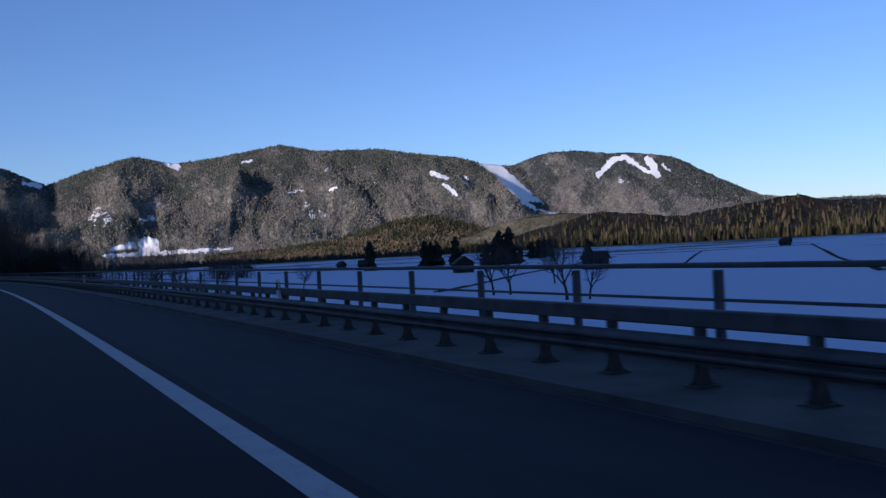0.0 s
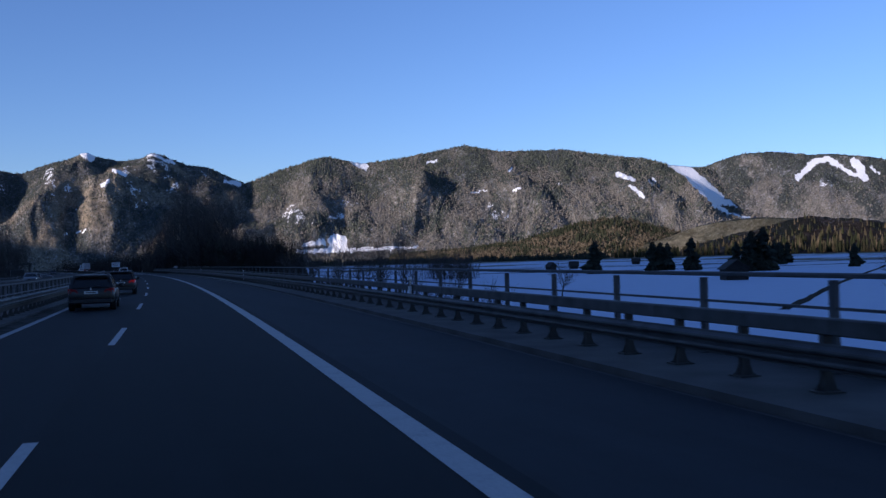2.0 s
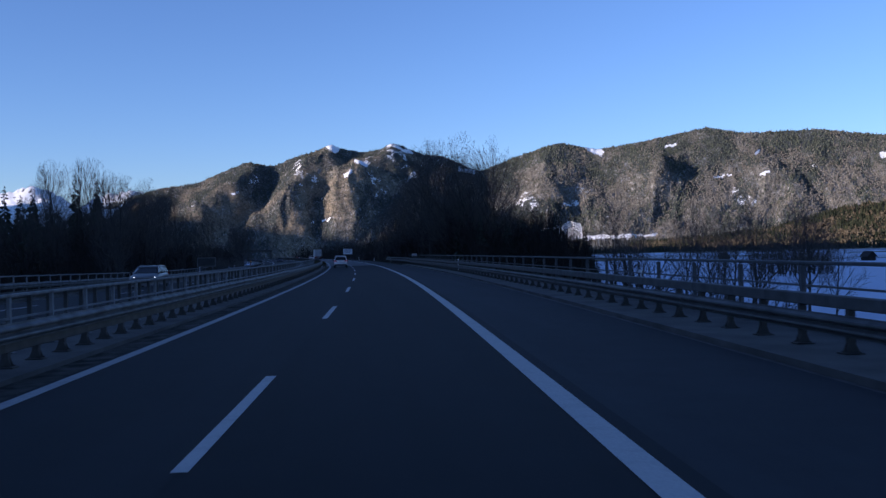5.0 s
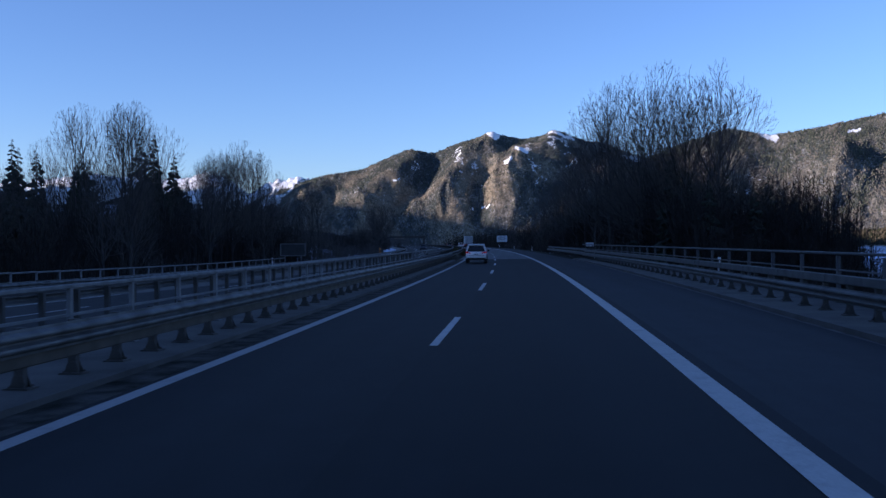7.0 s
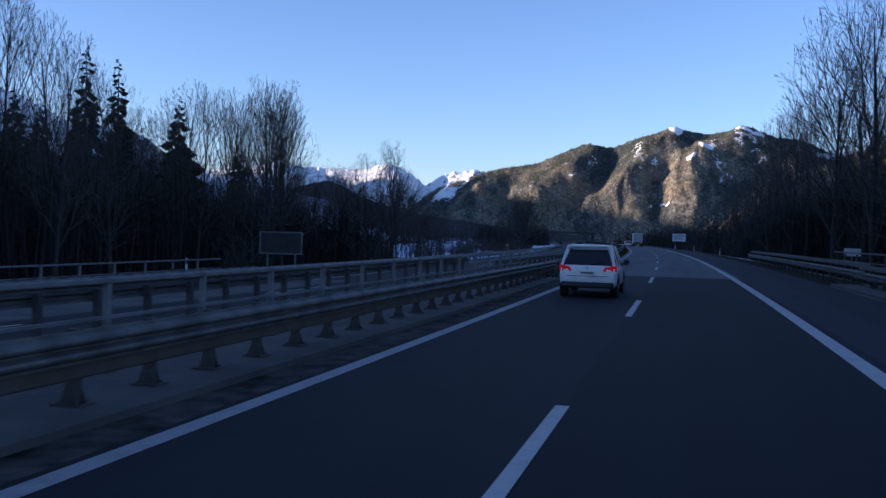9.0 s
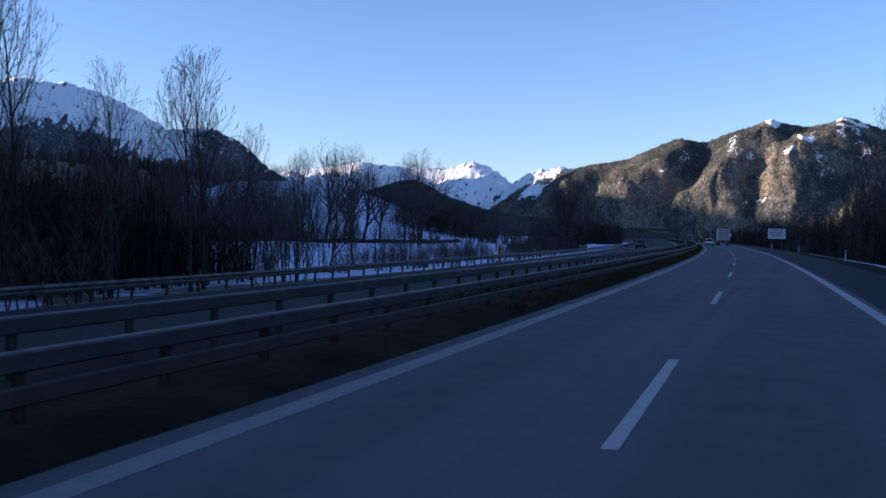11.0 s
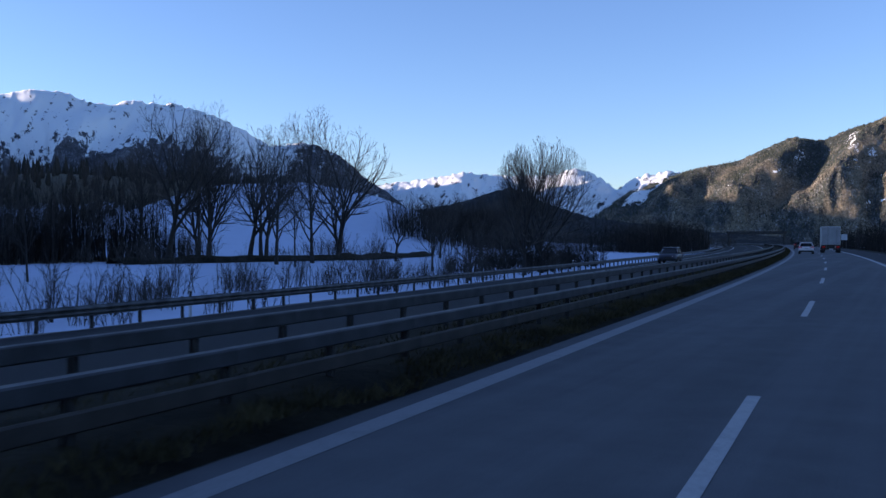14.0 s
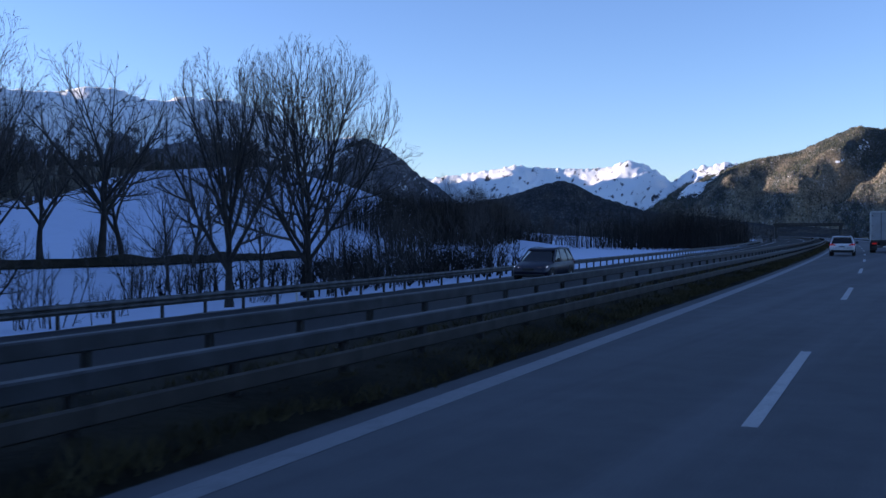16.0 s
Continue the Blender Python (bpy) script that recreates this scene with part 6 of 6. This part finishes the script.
        part("mirror_arm", Build().box(min(sx * W * 0.9, sx * (W + 0.05)), max(sx * W * 0.9, sx * (W + 0.05)), L * 0.38, L * 0.42, belt - 0.02, belt + 0.03), trim, mr)
        for y in (-0.62 * L, 0.64 * L):
            arch = Build()
            prof = [(math.cos(k * math.pi / 10), math.sin(k * math.pi / 10)) for k in range(11)]
            arch.loft([[(sx * (W - 0.18), y + c * 0.41, 0.33 + s_ * 0.41) for c, s_ in prof] + [(sx * (W - 0.18), y + c * 0.3, 0.33 + s_ * 0.3) for c, s_ in reversed(prof)],
                       [(sx * (W + 0.012), y + c * 0.41, 0.33 + s_ * 0.41) for c, s_ in prof] + [(sx * (W + 0.012), y + c * 0.3, 0.33 + s_ * 0.3) for c, s_ in reversed(prof)]])
            part("wheel_arch", arch, trim, ob)
            wheel(ob, sx * (W - 0.115), y, 0.345)
        for y in (-0.2 * L, 0.22 * L):
            part("door_handle", Build().box(min(sx * W * 0.99, sx * (W + 0.02)), max(sx * W * 0.99, sx * (W + 0.02)), y, y + 0.2, belt - 0.16, belt - 0.12, bevel=0.01), paint, ob)
    part("rear_bumper", Build().box(-W * 0.9, W * 0.9, -L - 0.03, -L + 0.25, 0.30, 0.50, bevel=0.05), trim, ob, "dark lower bumper")
    part("front_bumper", Build().box(-W * 0.82, W * 0.82, L - 0.25, L + 0.02, 0.28, 0.42, bevel=0.05), trim, ob, "dark lower bumper")
    part("grille", Build().box(-0.3, 0.3, L - 0.1, L + 0.012, hood - 0.42, hood - 0.26, bevel=0.02), trim, ob)
    pl = part("number_plate", Build().box(-0.26, 0.26, -L - 0.03, -L - 0.005, 0.70, 0.81), MAT["plate"], ob, "white number plate")
    part("plate_bar", Build().box(-0.19, 0.19, -L - 0.034, -L - 0.031, 0.735, 0.775), MAT["black_plastic"], pl)
    part("rear_window", Build().add([(-lo * 0.86, rear + 0.0, zb + 0.08), (lo * 0.86, rear + 0.0, zb + 0.08), (hi * 0.86, top0 - 0.10, zt - 0.04), (-hi * 0.86, top0 - 0.10, zt - 0.04), (-lo * 0.86, rear + 0.06, zb + 0.08), (lo * 0.86, rear + 0.06, zb + 0.08), (hi * 0.86, top0 - 0.04, zt - 0.04), (-hi * 0.86, top0 - 0.04, zt - 0.04)],
                                     [(0, 1, 2, 3), (7, 6, 5, 4), (0, 4, 5, 1), (1, 5, 6, 2), (2, 6, 7, 3), (3, 7, 4, 0)]), MAT["car_glass"], ob, "dark rear window")
    part("tailgate_seam", Build().box(-W * 0.7, W * 0.7, -L - 0.012, -L + 0.02, belt - 0.32, belt - 0.305), MAT["black_plastic"], ob)
    part("spoiler", Build().box(-hi * 0.9, hi * 0.9, top0 - 0.24, top0 - 0.04, zt - 0.02, zt + 0.03, bevel=0.02), paint, ob)
    part("wiper", Build().tube([(0, rear - 0.03, zb + 0.1), (0.36, rear + 0.02, zb + 0.16)], 0.012, 5), MAT["black_plastic"], ob)
    part("badge", Build().lathe([(0.045, -L - 0.02), (0.045, -L + 0.02)], 14, "y", m=Matrix.Translation((0, 0, 0.9))), MAT["silver"], ob)
    return ob


car("suv", road_pose(223.1, 5.35), "white compact off-road car with dark lower bumpers", MAT["white_paint"], width=1.76, height=1.6, belt=0.97, hood=0.93, lights="rear")
car("estate_car", road_pose(94.9, 5.35), "dark grey estate car with lit red tail lights", MAT["dark_paint"], length=4.5, width=1.82, height=1.5, belt=0.92, hood=0.9, lights="rear")
car("estate_car", road_pose(72.9, 5.6), "black car with silver five-spoke wheels on the carriageway", MAT["black_paint"], length=4.6, width=1.84, height=1.48, belt=0.92, hood=0.92)
car("estate_car", road_pose(411, 17.9, lean(411, 17.9), 180), "dark blue car on the far carriageway", MAT["blue_paint"], height=1.6, belt=0.98, lights="front")
car("van_car", road_pose(164.5, 17.9, lean(164.5, 17.9), 180), "silver car with lit headlights on the far carriageway", MAT["silver_paint"], height=1.5, lights="front")
# added second copy of the white off-road car, at its later place
car("suv_ahead", road_pose(448, 5.4), "the white compact off-road car again, further ahead on the pale carriageway", MAT["white_paint"], height=1.56, belt=0.97, hood=0.93, lights="rear")
car("estate_car", road_pose(520, 5.4), "dark car far ahead on the carriageway", MAT["black_paint"], height=1.5, lights="rear")


def truck(m):
    ob = base("box_truck", m, "grey-white box lorry seen from behind", "truck", "cars on the road")
    box = part("box_body", Build().box(-1.25, 1.25, 0, 7.4, 1.02, 3.75, bevel=0.03), MAT["truck_white"], ob)
    for x0, x1 in ((-1.16, -0.01), (0.01, 1.16)):
        dr = part("rear_door", Build().box(x0, x1, -0.035, -0.002, 1.2, 3.6, bevel=0.01), MAT["truck_grey"], ob)
        part("lock_bar", Build().tube([((x0 + x1) / 2 + 0.2, -0.06, 1.2), ((x0 + x1) / 2 + 0.2, -0.06, 3.6)], 0.018, 8), MAT["steel"], dr)
        for z in (1.5, 2.4, 3.3):
            part("hinge", Build().box(x0 if x0 < -0.5 else x1 - 0.12, x0 + 0.12 if x0 < -0.5 else x1, -0.05, -0.036, z, z + 0.06), MAT["steel_dark"], dr)
    for x in (-1.25, 1.16):
        part("corner_post", Build().box(x, x + 0.09, -0.05, 0.0, 1.02, 3.75, bevel=0.01), MAT["truck_white"], ob)
    part("top_rail", Build().box(-1.25, 1.25, -0.05, 0.0, 3.62, 3.76, bevel=0.01), MAT["truck_white"], ob)
    part("sill", Build().box(-1.25, 1.25, -0.06, 0.0, 0.98, 1.16, bevel=0.01), MAT["steel_dark"], ob)
    part("underride_bar", Build().box(-1.15, 1.15, -0.02, 0.1, 0.48, 0.62, bevel=0.02), MAT["steel_dark"], ob)
    part("chassis", Build().box(-0.5, 0.5, 0.1, 9.4, 0.62, 1.0), MAT["black_plastic"], ob)
    for sx in (-1, 1):
        part("tail_light", Build().box(min(sx * 0.75, sx * 1.12), max(sx * 0.75, sx * 1.12), -0.06, 0.0, 0.78, 0.92, bevel=0.01), MAT["tail_lit"], ob, "red tail light")
        part("mud_flap", Build().box(min(sx * 0.7, sx * 1.2), max(sx * 0.7, sx * 1.2), 0.9, 0.92, 0.25, 0.98), MAT["black_plastic"], ob)
        for y in (1.6, 8.4):
            wheel(ob, sx * 1.05, y, 0.48, width=0.3 if y > 5 else 0.5)
        part("mirror", Build().box(min(sx * 1.28, sx * 1.5), max(sx * 1.28, sx * 1.5), 8.9, 9.0, 2.0, 2.5, bevel=0.03), MAT["black_plastic"], ob)
    part("plate", Build().box(-0.26, 0.26, -0.035, -0.022, 0.5, 0.61), MAT["plate"], ob)
    part("cab", Build().loft([[(-1.2, 7.6, 0.6), (1.2, 7.6, 0.6), (1.2, 7.6, 2.9), (-1.2, 7.6, 2.9)], [(-1.2, 9.2, 0.6), (1.2, 9.2, 0.6), (1.2, 9.0, 2.9), (-1.2, 9.0, 2.9)], [(-1.15, 9.6, 0.6), (1.15, 9.6, 0.6), (1.1, 9.3, 2.7), (-1.1, 9.3, 2.7)]]), MAT["truck_white"], ob)
    part("windscreen", Build().add([(-1.0, 9.66, 1.6), (1.0, 9.66, 1.6), (1.0, 9.42, 2.6), (-1.0, 9.42, 2.6)], [(0, 1, 2, 3)]), MAT["car_glass"], ob)
    part("air_deflector", Build().add([(-1.1, 7.6, 2.9), (1.1, 7.6, 2.9), (1.0, 9.0, 2.92), (-1.0, 9.0, 2.92), (-1.1, 7.6, 3.6), (1.1, 7.6, 3.6)], [(0, 1, 5, 4), (4, 5, 2, 3), (0, 4, 3), (1, 2, 5), (3, 2, 1, 0)]), MAT["truck_white"], ob)
    return ob


truck(road_pose(459, 2.05))
